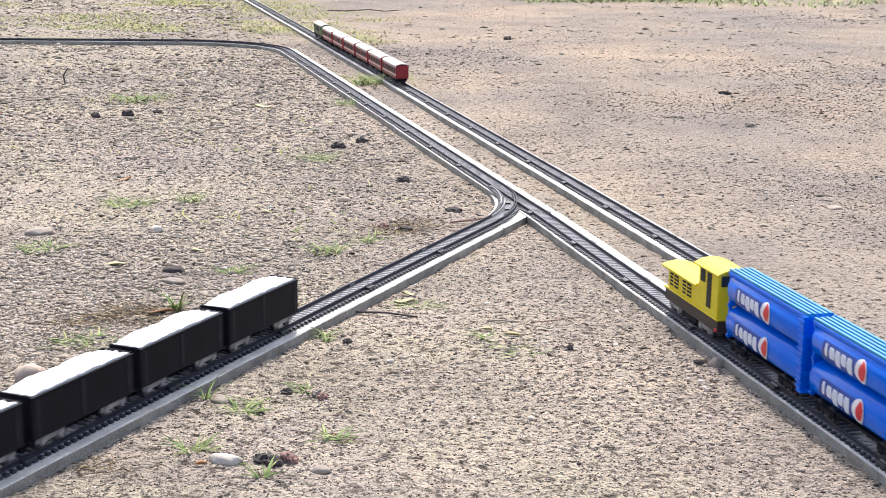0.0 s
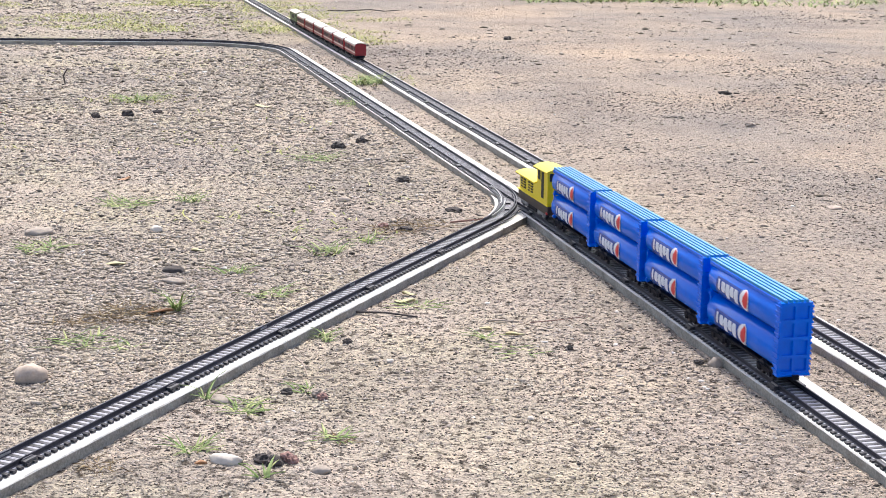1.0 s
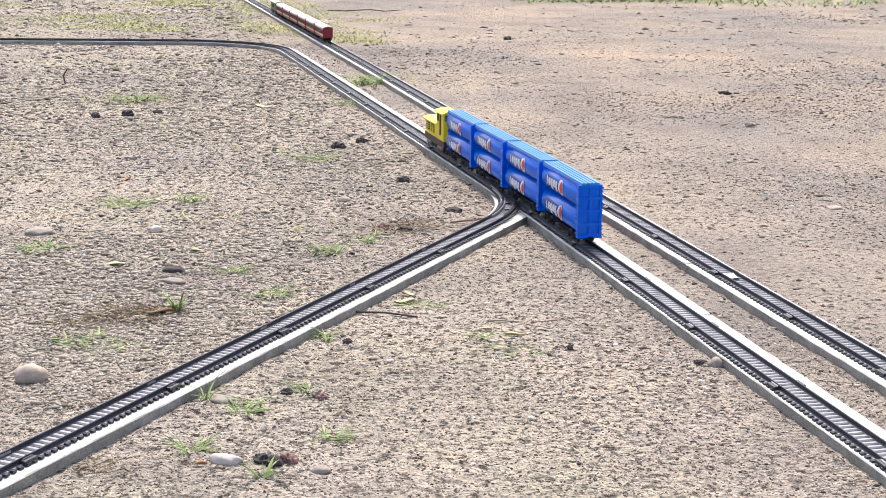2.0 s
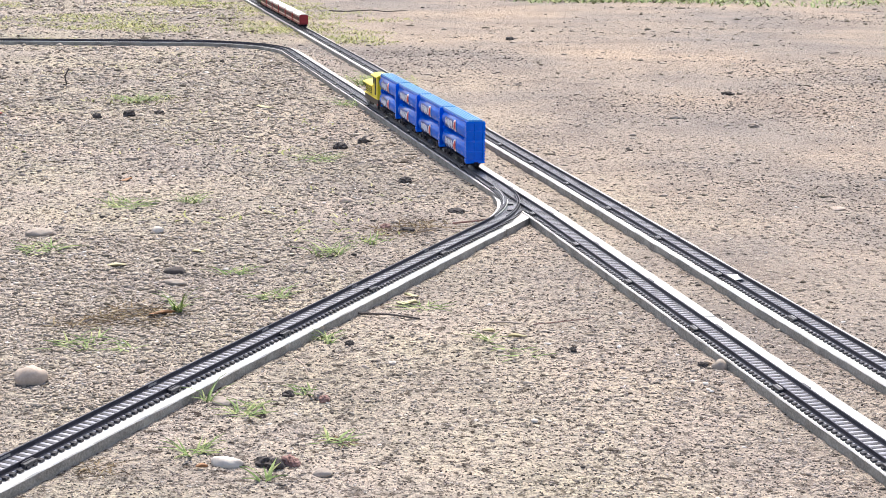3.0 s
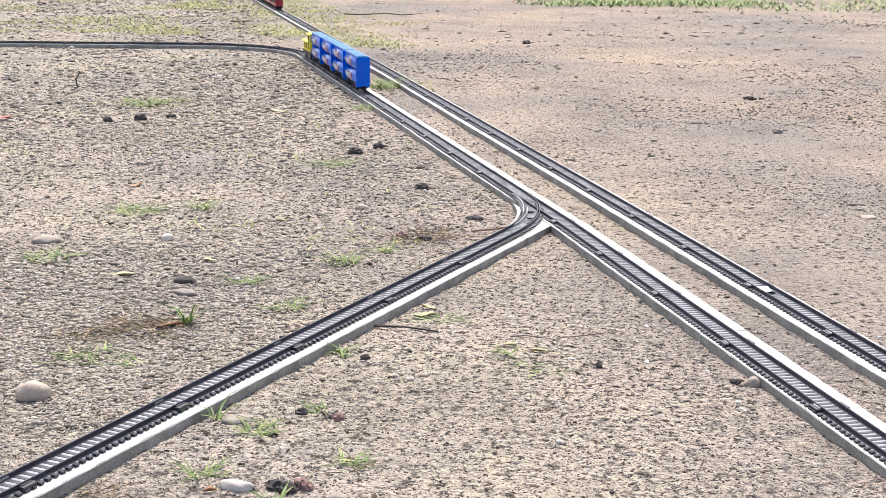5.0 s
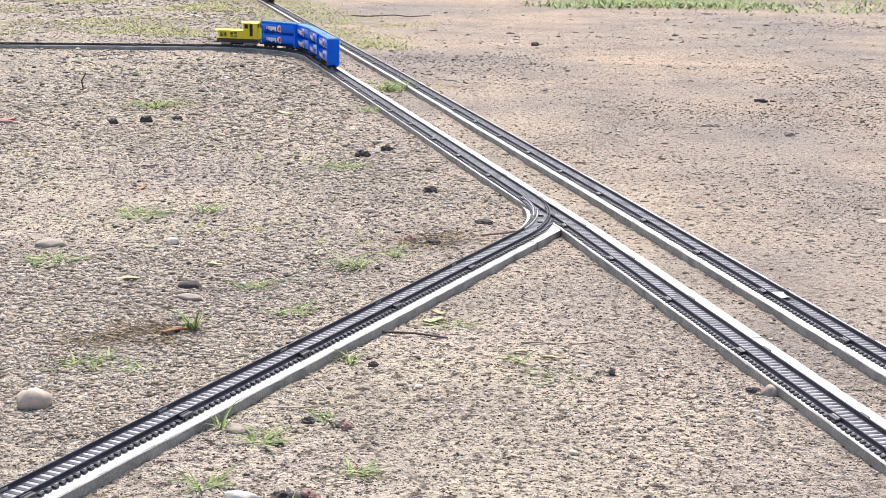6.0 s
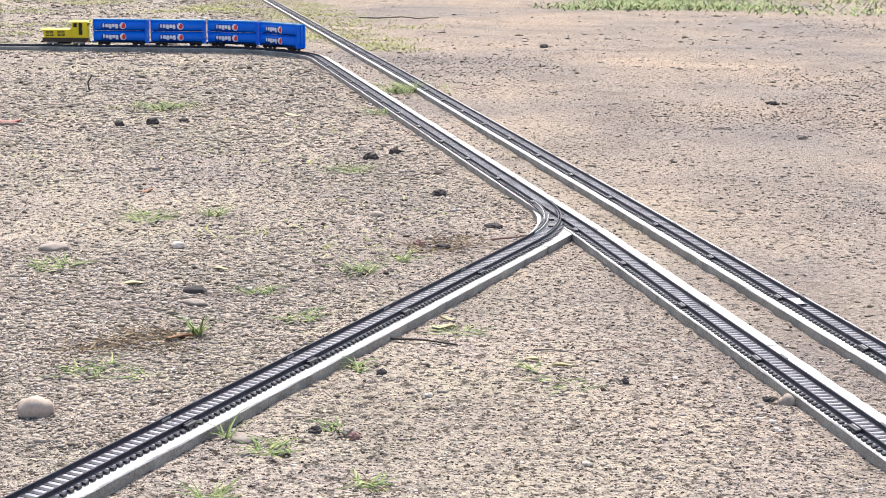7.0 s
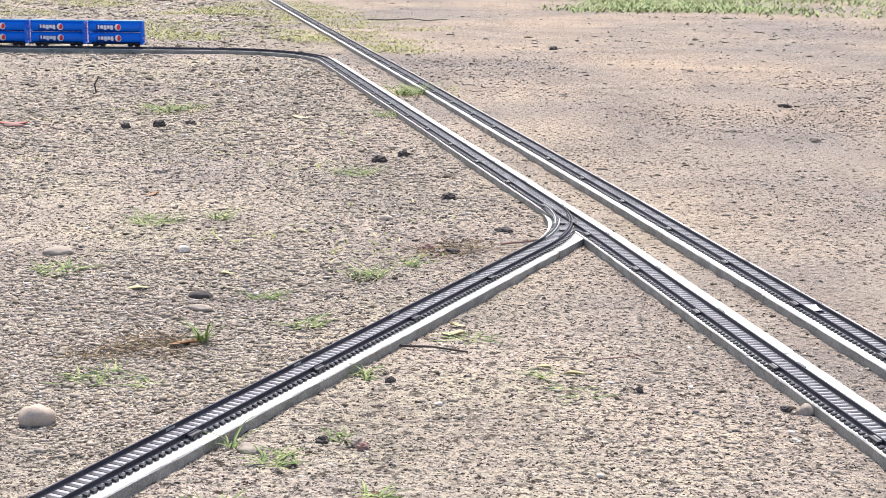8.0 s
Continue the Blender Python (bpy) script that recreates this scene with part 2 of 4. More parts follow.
# ---- board strips under the tracks ----
def board(line, s0, s1, left, right, name="board_strip", label="white painted wooden board strip lying on dirt", top=BOARD_Z, seed=0):
    rng = random.Random(seed)
    bm = bmesh.new()
    n = max(2, int((s1 - s0) / 0.012))
    rows = []
    b = 0.0007
    for k in range(n + 1):
        s = s0 + (s1 - s0) * k / n
        wob = 0.0003 * math.sin(s * 7 + seed)
        jl, jr = rng.gauss(0, 0.00018) + wob, rng.gauss(0, 0.00018) - wob * 0.6
        jz = rng.gauss(0, 0.00012)
        prof = [(left + jl * 0.4 - 0.0006, -0.014), (left + jl - 0.0003, 0.0016), (left + jl, top - b - abs(jz)), (left + jl - b, top + jz), (right * 0.3, top), (right + jr + b, top + jz), (right + jr, top - b - abs(jz)), (right + jr + 0.0003, 0.0016), (right + jr * 0.4 + 0.0006, -0.014)]
        rows.append([bm.verts.new(line.offset(s, o, z)) for o, z in prof])
    for a, c in zip(rows, rows[1:]):
        for i in range(8):
            bm.faces.new((a[i], c[i], c[i + 1], a[i + 1])).material_index = 0 if 2 <= i <= 5 else 1
    bm.faces.new(rows[0])
    bm.faces.new(list(reversed(rows[-1])))
    bmesh.ops.recalc_face_normals(bm, faces=bm.faces)
    return tagged(part(name, bm, [M_BOARD, M_BOARD_EDGE]), label, "board", "board strips under the tracks")


def boards(line, cuts, left, right, top=BOARD_Z, seed=0):
    for i, (a, b) in enumerate(zip(cuts, cuts[1:])):
        board(line, a + 0.0006, b - 0.0006, left, right, top=top + (0.0003 if i % 2 else 0.0), seed=seed + i)


boards(main_line, [0.000, 0.659, 1.319, 1.775, 2.254, 2.878, 3.513, 4.125, 4.388, 4.616, 5.276, MAIN_END], 0.0155, -0.026, seed=10)
boards(branch_line, [0.000, 0.935, 1.870, 2.572, 3.063, 3.530], 0.0175, -0.0215, top=BOARD_Z - 0.0008, seed=40)


def junction_board():
    """The plate under the turnout curve: its inner edge follows the curve, its outer edge runs straight on to the main strip."""
    s0, top = 3.5315, BOARD_Z - 0.0010
    inner = [branch_line.offset(s0 + (BRANCH_END - 0.03 - s0) * k / 24, 0.0175) for k in range(25)]
    start, ahead = branch_line.offset(s0, -0.0215), branch_line.offset(s0 + 0.01, -0.0215)
    way = (ahead - start).normalized()
    reach = (-0.4580 - start.dot(N1)) / way.dot(N1)
    outline = inner + [start + way * reach * k / 8 for k in range(8, -1, -1)]
    bm = bmesh.new()
    low = [bm.verts.new((q.x, q.y, -0.014)) for q in outline]
    high = [bm.verts.new((q.x, q.y, top)) for q in outline]
    n = len(outline)
    for i in range(n):
        bm.faces.new((low[i], low[(i + 1) % n], high[(i + 1) % n], high[i])).material_index = 1
    bm.faces.new(high)
    bm.faces.new(list(reversed(low)))
    bmesh.ops.recalc_face_normals(bm, faces=bm.faces)
    bmesh.ops.triangulate(bm, faces=[f for f in bm.faces if len(f.verts) > 4])
    return tagged(part("board_strip", bm, [M_BOARD, M_BOARD_EDGE]), "white painted curved board plate under the turnout", "board", "board strips under the tracks")


junction_board()
boards(back_line, [0.000, 0.719, 1.403, 1.942, 2.518, 3.117, 3.717, 4.316, 4.916, 5.515, 6.235, 7.194, BACK_END], 0.0205, -0.0195, seed=70)


# ---- track sections: rails, sleepers, joiners ----
TIES = 24


def rail_profile(y):
    z0, z1 = BOARD_Z + 0.0013, RAIL_Z
    return [(y - 0.0011, z0), (y + 0.0011, z0), (y + 0.0004, z0 + 0.0006), (y + 0.0006, z1 - 0.0002), (y + 0.0004, z1), (y - 0.0004, z1), (y - 0.0006, z1 - 0.0002), (y - 0.0004, z0 + 0.0006)]


def straight_proto(single):
    """One straight section from x = 0 to SECTION; single: each sleeper a part of its own."""
    t = thing("track_section", "black plastic toy railway track section on a white board", "railway track", "track sections")
    for y in (-GAUGE / 2, GAUGE / 2):
        part("rail", prism(rail_profile(y), 0.0003, SECTION - 0.0003), M_RAIL, t, "dark steel rail")
    part("bed", boxed(0.0002, SECTION - 0.0002, -0.0105, 0.0105, BOARD_Z - 0.0002, BOARD_Z + 0.0012), M_BED, t, "grey strip under the sleepers")
    pitch = SECTION / TIES
    tie = boxed(-0.0016, 0.0016, -0.0135, 0.0135, BOARD_Z - 0.0002, BOARD_Z + 0.0015)
    if single:
        first = part("sleeper", tie, M_TIE, t)
        first.location.x = pitch / 2
        for i in range(1, TIES):
            o = first.copy()
            scene.collection.objects.link(o)
            o.location.x = pitch * (i + 0.5)
    else:
        tie.free()
        bm = bmesh.new()
        for i in range(TIES):
            x = pitch * (i + 0.5)
            box(bm, x - 0.0016, x + 0.0016, -0.0135, 0.0135, BOARD_Z - 0.0002, BOARD_Z + 0.0015)
        tagged(part("sleeper_strip", bm, M_TIE, t), kind="stuff")
    for y in (-GAUGE / 2 - 0.0002, GAUGE / 2 + 0.0002):
        s = 1 if y > 0 else -1
        clip = boxed(-0.006, 0.006, min(y, y + s * 0.0042), max(y, y + s * 0.0042), BOARD_Z, BOARD_Z + 0.0034, bevel=0.0004)
        part("joint_clip", clip, M_TIE, t)
        part("rail_joiner", boxed(-0.005, 0.005, y + s * 0.0004 - 0.0012, y + s * 0.0004 + 0.0012, BOARD_Z + 0.0020, BOARD_Z + 0.0040, bevel=0.0003), M_JOINER if s > 0 and single else M_RAIL, t)
    return t


PROTO = {True: straight_proto(True), False: straight_proto(False)}
USED = {True: False, False: False}


def lay_straights(line, s0, count):
    for i in range(count):
        a, b = line.at(s0 + i * SECTION)[0], line.at(s0 + (i + 1) * SECTION)[0]
        near = 0.55 < (a.y + b.y) / 2 < 3.0
        m = Matrix.Translation((a.x, a.y, 0)) @ Matrix.Rotation(math.atan2(b.y - a.y, b.x - a.x), 4, "Z")
        if USED[near]:
            copy_thing(PROTO[near], m)
        else:
            PROTO[near].matrix_basis = m
            USED[near] = True


def curve_section(line, s0, s1, name="curved_track_section", label="black curved toy railway track section", single=True):
    """Rails and sleepers that follow the line from s0 to s1."""
    t = thing(name, label, "railway track", "track sections")
    origin = line.offset(s0, 0)
    t.location = origin
    n = max(3, int((s1 - s0) / 0.006))
    for y in (-GAUGE / 2, GAUGE / 2):
        bm = bmesh.new()
        rows = [[bm.verts.new(line.offset(s0 + (s1 - s0) * k / n, o, z) - origin) for o, z in rail_profile(y)] for k in range(n + 1)]
        for a, c in zip(rows, rows[1:]):
            for i in range(8):
                bm.faces.new((a[i], a[(i + 1) % 8], c[(i + 1) % 8], c[i]))
        bm.faces.new(rows[0])
        bm.faces.new(rows[-1])
        bmesh.ops.recalc_face_normals(bm, faces=bm.faces)
        part("rail", bm, M_RAIL, t, "dark steel rail")
    bm = bmesh.new()
    strip = [(-0.0105, BOARD_Z - 0.0004), (0.0105, BOARD_Z - 0.0004), (0.0105, BOARD_Z + 0.0012), (-0.0105, BOARD_Z + 0.0012)]
    rows = [[bm.verts.new(line.offset(s0 + (s1 - s0) * k / n, o, z) - origin) for o, z in strip] for k in range(n + 1)]
    for a, c in zip(rows, rows[1:]):
        for i in range(4):
            bm.faces.new((a[i], a[(i + 1) % 4], c[(i + 1) % 4], c[i]))
    bm.faces.new(rows[0])
    bm.faces.new(rows[-1])
    bmesh.ops.recalc_face_normals(bm, faces=bm.faces)
    part("bed", bm, M_BED, t, "grey strip under the sleepers")
    count = max(2, round((s1 - s0) * TIES / SECTION))
    shared = None
    joined = bmesh.new()
    for i in range(count):
        s = s0 + (s1 - s0) * (i + 0.5) / count
        q, h = line.at(s)
        m = Matrix.Translation(Vector((q.x, q.y, 0)) - origin) @ Matrix.Rotation(radians(h), 4, "Z")
        if single:
            if shared is None:
                o = shared = part("sleeper", boxed(-0.0016, 0.0016, -0.0135, 0.0135, BOARD_Z - 0.0002, BOARD_Z + 0.0015), M_TIE, t)
            else:
                o = shared.copy()
                scene.collection.objects.link(o)
            o.matrix_basis = m
        else:
            one = boxed(-0.0016, 0.0016, -0.0135, 0.0135, BOARD_Z - 0.0002, BOARD_Z + 0.0015)
            bmesh.ops.transform(one, matrix=m, verts=one.verts)
            tmp = bpy.data.meshes.new("tmp")
            one.to_mesh(tmp)
            one.free()
            joined.from_mesh(tmp)
            bpy.data.meshes.remove(tmp)
    if single:
        joined.free()
    else:
        tagged(part("sleeper_strip", joined, M_TIE, t), kind="stuff")
    return t


# main line: joints every SECTION
lay_straights(main_line, 0.0205, 14)
lay_straights(main_line, S_KINK + 0.010, 12)
S_BEND = S_KINK + 0.010 + 12 * SECTION
S_BEND_END = S_KINK + 1.923 + 0.2988 * radians(77.85)
for k in range(3):
    curve_section(main_line, S_BEND + (S_BEND_END - S_BEND) * k / 3, S_BEND + (S_BEND_END - S_BEND) * (k + 1) / 3, single=False)
lay_straights(main_line, S_BEND_END, 12)
# branch: straights to the start of the curve, then the curve into the main line
lay_straights(branch_line, S_CURVE - 22 * SECTION, 22)
turnout = curve_section(branch_line, S_CURVE, BRANCH_END, "turnout_curve", "black curved turnout track with steel rails")


def loose_rail(name, line, s0, s1, side, mat, parent):
    """A rail beside a line, as a part of a track section."""
    bm = bmesh.new()
    base = parent.location
    n = max(3, int((s1 - s0) / 0.006))
    rows = [[bm.verts.new(line.offset(s0 + (s1 - s0) * k / n, o, z + 0.0002) - base) for o, z in rail_profile(side)] for k in range(n + 1)]
    for a, c in zip(rows, rows[1:]):
        for i in range(8):
            bm.faces.new((a[i], a[(i + 1) % 8], c[(i + 1) % 8], c[i]))
    bm.faces.new(rows[0])
    bm.faces.new(rows[-1])
    bmesh.ops.recalc_face_normals(bm, faces=bm.faces)
    return part(name, bm, mat, parent)


turnout.location.z = 0.0003
CURVE_LEN = BRANCH_END - S_CURVE
loose_rail("check_rail", branch_line, S_CURVE + 0.02, S_CURVE + CURVE_LEN * 0.6, GAUGE / 2 - 0.0026, M_JOINER, turnout)
loose_rail("check_rail", branch_line, S_CURVE + 0.03, S_CURVE + CURVE_LEN * 0.75, -GAUGE / 2 + 0.0026, M_RAIL, turnout)
loose_rail("point_rail", branch_line, S_CURVE + CURVE_LEN * 0.45, BRANCH_END - 0.004, GAUGE / 2 + 0.0016, M_JOINER, turnout)
for k, dx in ((0.35, 0.0), (0.52, 0.002), (0.70, -0.001)):
    q = branch_line.offset(S_CURVE + CURVE_LEN * k, dx, 0) - turnout.location
    part("frog_block", boxed(q.x - 0.003, q.x + 0.003, q.y - 0.005, q.y + 0.005, BOARD_Z, BOARD_Z + 0.0034, bevel=0.0005), M_TIE, turnout)
lay_straights(back_line, 0.023, 54)


# ---- rolling stock; local x forward, z = 0 at the rail top ----
def wheel_mesh():
    bm = bmesh.new()
    for w, r, x in ((0.0022, 0.0052, 0.0), (0.0006, 0.0060, -0.0014)):
        c = bmesh.ops.create_cone(bm, cap_ends=True, segments=14, radius1=r, radius2=r, depth=w)
        bmesh.ops.transform(bm, verts=c["verts"], matrix=Matrix.Translation((0, x, 0)) @ Matrix.Rotation(math.pi / 2, 4, "X"))
    return bm


def bogie(parent, x, style=M_BLACK):
    b = part("bogie", boxed(x - 0.013, x + 0.013, -0.0075, 0.0075, 0.0035, 0.0075, bevel=0.0008), style, parent)
    for sy in (-1, 1):
        fr = bmesh.new()
        box(fr, x - 0.0135, x + 0.0135, sy * 0.0098 - 0.0009, sy * 0.0098 + 0.0009, 0.0042, 0.0075)
        for dx in (-0.0085, 0.0085):
            box(fr, x + dx - 0.0022, x + dx + 0.0022, sy * 0.0104 - 0.001, sy * 0.0104 + 0.001, 0.0030, 0.0068)
        part("side_frame", fr, style, b)
        for dx in (-0.0085, 0.0085):
            w = part("wheel", wheel_mesh(), M_RAIL, b)
            w.location = (x + dx, sy * 0.0080, 0.0052)
            if sy < 0:
                w.rotation_euler.z = math.pi
    return b


def coupler(parent, x, s):
    c = box(boxed(min(x, x + s * 0.005), max(x, x + s * 0.005), -0.0012, 0.0012, 0.0062, 0.0082), x + s * 0.004 - 0.0012, x + s * 0.004 + 0.0012, -0.0024, 0.0024, 0.0056, 0.0092)
    part("coupler", c, M_BLACK, parent)


def can_profile(zc, hw, hh, n=28, p=2.2):
    out = []
    for i in range(n):
        a = 2 * math.pi * i / n
        c, s = math.cos(a), math.sin(a)
        out.append((hw * math.copysign(abs(c) ** (2 / p), c), zc + hh * math.copysign(abs(s) ** (2 / p), s)))
    return out


def can_body(x0, x1, zc, hw, hh):
    """A drum lying on its side with necked ends."""
    bm = bmesh.new()
    rings = []
    for x, k in ((x0, 0.80), (x0 + 0.002, 0.90), (x0 + 0.005, 1.0), (x1 - 0.005, 1.0), (x1 - 0.002, 0.90), (x1, 0.80)):
        rings.append([bm.verts.new((x, y * k, zc + (z - zc) * k)) for y, z in can_profile(zc, hw, hh)])
    for a, b in zip(rings, rings[1:]):
        for i in range(len(a)):
            bm.faces.new((a[i], a[(i + 1) % len(a)], b[(i + 1) % len(a)], b[i]))
    bm.faces.new(rings[0])
    bm.faces.new(rings[-1])
    bmesh.ops.recalc_face_normals(bm, faces=bm.faces)
    return bm


def on_can(bm, x, z, dz, side, hw, hh, zc, lift):
    """The place on a drum's flank at height z, a little proud of it."""
    k = max(-1.0, min(1.0, (z + dz - zc) / hh))
    y = hw * (1 - abs(k) ** 2.2) ** (1 / 2.2)
    return bm.verts.new((x, side * (y + lift), z + dz))


def flank_patch(shape, side, hw, hh, zc, lift, rows=6):
    """A thin raised print or shade band on a drum's flank; shape(z01) gives its x-interval at a height from 0 to 1."""
    bm = bmesh.new()
    z0, z1, fn = shape
    last = None
    for i in range(rows + 1):
        k = i / rows
        z = z0 + (z1 - z0) * k
        xa, xb = fn(k)
        pair = (on_can(bm, xa, z, 0, side, hw, hh, zc, lift), on_can(bm, xb, z, 0, side, hw, hh, zc, lift))
        if last:
            f = bm.faces.new((last[0], last[1], pair[1], pair[0]))
            f.normal_update()
            if f.normal.y * side < 0:
                f.normal_flip()
        last = pair
    return bm


def blue_wagon():
    t = thing("can_wagon", "glossy blue toy wagon of two stacked cans with red-white emblems", "toy wagon", "wagons of the blue train")
    h, hw, hh = 0.0668, 0.0126, 0.0132
    part("underframe", boxed(-h, h, -0.0085, 0.0085, 0.0068, 0.0088, bevel=0.0005), M_BLACK, t)
    for x in (-0.042, 0.042):
        bogie(t, x)
    for s in (-1, 1):
        coupler(t, s * h, s)
    for z in (0.0220, 0.0486):
        can = smooth(part("can", can_body(-h + 0.0035, h - 0.0010, z, hw, hh), M_BLUE, t, "glossy blue can"))
        for side in (-1, 1):
            # a dark panel, pale bars in place of the lettering, and a round emblem
            d = side  # the print runs towards one end on each flank
            part("label_panel", flank_patch((z - 0.0118, z + 0.0060, lambda k: tuple(sorted((d * (0.048 - 0.003 * k), d * (-0.002 - 0.003 * k))))), side, hw, hh, z, 0.00030, 12), M_NAVY, can, "navy printed panel")
            # the shade under the drum's curve, laid on as a navy strip
            part("lower_shade", flank_patch((z - 0.0125, z - 0.0092, lambda k: (-h + 0.009, h - 0.009)), side, hw, hh, z, 0.00025, 4), M_NAVY, can, "navy band of painted shade")
            for i in range(5):
                xc = d * (0.0400 - i * 0.0079)
                lo, hi = ((-0.0042, 0.0048), (-0.0042, 0.0040), (-0.0072, 0.0040), (-0.0042, 0.0040), (-0.0072, 0.0040))[i]
                w = 0.0018 if i == 0 else 0.0037
                part("lettering_bar", flank_patch((z + lo, z + hi, lambda k, xc=xc, w=w: (xc - w * (0.72 + 0.28 * math.sin(math.pi * k)), xc + w * (0.72 + 0.28 * math.sin(math.pi * k)))), side, hw, hh, z, 0.0006, 8), M_PRINT, can)
            em = d * -0.0065
            bulge = lambda k: math.sqrt(max(0.01, 1 - (2 * k - 1) ** 2))
            part("emblem_disc", flank_patch((z - 0.0088, z + 0.0078, lambda k: (em - 0.0076 * bulge(k), em + 0.0076 * bulge(k))), side, hw, hh, z, 0.0007, 14), M_WHITE, can, "round white emblem")
            part("emblem_half", flank_patch((z - 0.0066, z + 0.0070, lambda k: tuple(sorted((em - d * 0.0066 * bulge(k), em + d * (0.0004 + 0.0020 * math.sin(4 * k)))))), side, hw, hh, z, 0.0010, 14), M_RED, can, "red half of the emblem")
    # ribbed walkway on top
    part("top_deck", boxed(-h + 0.002, h - 0.001, -0.0102, 0.0102, 0.0590, 0.0618, bevel=0.0004), M_BLUE, t)
    for y in (-0.0082, -0.0041, 0.0, 0.0041, 0.0082):
        part("deck_rib", boxed(-h + 0.001, h - 0.0005, y - 0.0013, y + 0.0013, 0.0614, 0.0640, bevel=0.0004), M_BLUE_TOP, t, "light blue rib")
    # tail end: a panelled frame with toothed corner posts; nose end: a plain narrow frame
    x = -h + 0.0022
    fr = bmesh.new()
    for y in (-0.0112, 0.0, 0.0112):
        box(fr, x - 0.0016, x + 0.0016, y - 0.0013, y + 0.0013, 0.0085, 0.0615)
    for z in (0.0095, 0.0215, 0.0350, 0.0480, 0.0605):
        box(fr, x - 0.0018, x + 0.0018, -0.0124, 0.0124, z - 0.0013, z + 0.0013)
    end = part("end_frame", fr, M_BLUE, t)
    part("end_panel", boxed(x + 0.0004, x + 0.0016, -0.0108, 0.0108, 0.0090, 0.0606), M_BLUE, end)
    for side in (-1, 1):
        post = part("corner_post", boxed(x - 0.0012, x + 0.0044, side * 0.0120 - 0.0007, side * 0.0120 + 0.0007, 0.0090, 0.0610), M_BLUE, end)
        for k in range(13):
            z = 0.0118 + k * 0.0039
            part("tooth", boxed(x - 0.0022, x + 0.0056, side * 0.0126 - 0.0008, side * 0.0126 + 0.0008, z - 0.0008, z + 0.0008, bevel=0.0002), M_BLUE, end)
    part("step", boxed(x - 0.0030, x + 0.0040, -0.0130, 0.0130, 0.0070, 0.0092, bevel=0.0006), M_BLUE, end)
    x = h - 0.0016
    nose = bmesh.new()
    for y in (-0.0075, 0.0075):
        box(nose, x - 0.0012, x + 0.0012, y - 0.0011, y + 0.0011, 0.0085, 0.0600)
    for z in (0.0105, 0.0350, 0.0590):
        box(nose, x - 0.0014, x + 0.0014, -0.0095, 0.0095, z - 0.0012, z + 0.0012)
    part("end_frame", nose, M_BLUE, t)
    return t


def arched(w, z0, rise, n=9, thick=0.0012):
    top = [(w * (1 - 2 * i / n), z0 + rise * (1 - (1 - 2 * i / n) ** 2)) for i in range(n + 1)]
    return top + [(y, z - thick) for y, z in reversed(top)]


def yellow_loco():
    t = thing("yellow_locomotive", "yellow plastic toy diesel locomotive with arched cab roof on black chassis", "toy locomotive")
    part("chassis", boxed(-0.0600, 0.0504, -0.0112, 0.0112, 0.0078, 0.0180, bevel=0.0006), M_BROWN, t)
    for x in (-0.0360, 0.0276):
        bogie(t, x, M_SILVER)
    part("fuel_tank", boxed(-0.0168, 0.0168, -0.010, 0.010, 0.0025, 0.0075, bevel=0.001), M_BLACK, t)
    for s in (-1, 1):
        coupler(t, -0.0600 if s < 0 else 0.0504, s)
    part("running_board", boxed(-0.0612, 0.0516, -0.0125, 0.0125, 0.0178, 0.0190, bevel=0.0003), M_YELLOW, t)
    hood = part("hood", boxed(-0.0240, 0.0468, -0.0105, 0.0105, 0.0185, 0.0378, bevel=0.0010), M_YELLOW, t)
    part("hood_roof", prism(arched(0.0142, 0.0372, 0.0032), -0.0192, 0.0534), M_YELLOW, t)
    for side in (-1, 1):
        for x in (0.0048, 0.0324):
            g = part("grille", boxed(x - 0.0090, x + 0.0090, side * 0.0106 - 0.0003, side * 0.0106 + 0.0003, 0.0220, 0.0330), M_DARK, hood, "dark grille")
            for k in range(3):
                part("grille_bar", boxed(x - 0.0090, x + 0.0090, side * 0.0109 - 0.0004, side * 0.0109 + 0.0004, 0.0243 + k * 0.0030, 0.0252 + k * 0.0030), M_YELLOW, g)
            part("grille_post", boxed(x - 0.0006, x + 0.0006, side * 0.0110 - 0.0004, side * 0.0110 + 0.0004, 0.0220, 0.0330), M_YELLOW, g)
    cab = part("cab", boxed(-0.0600, -0.0216, -0.0120, 0.0120, 0.0185, 0.0562, bevel=0.0008), M_YELLOW, t)
    part("cab_roof", prism(arched(0.0148, 0.0560, 0.0040), -0.0642, -0.0168), M_YELLOW, t)
    for side in (-1, 1):
        part("door_opening", boxed(-0.0474, -0.0390, side * 0.0121 - 0.0003, side * 0.0121 + 0.0003, 0.0245, 0.0538), M_DARK, cab, "dark tall doorway")
        part("cab_window", boxed(-0.0348, -0.0258, side * 0.0121 - 0.0003, side * 0.0121 + 0.0003, 0.0430, 0.0532), M_DARK, cab, "dark square window")
        part("tail_lamp", boxed(-0.0600, -0.0564, side * 0.0115 - 0.0006, side * 0.0115 + 0.0009, 0.0085, 0.0112, bevel=0.0006), M_LAMP, t, "red lamp")
    for x in (-0.0602, -0.0214):
        for y in (-0.006, 0.006):
            part("cab_window", boxed(x - 0.0003, x + 0.0003, y - 0.0035, y + 0.0035, 0.0455, 0.0540), M_DARK, cab)
    return t


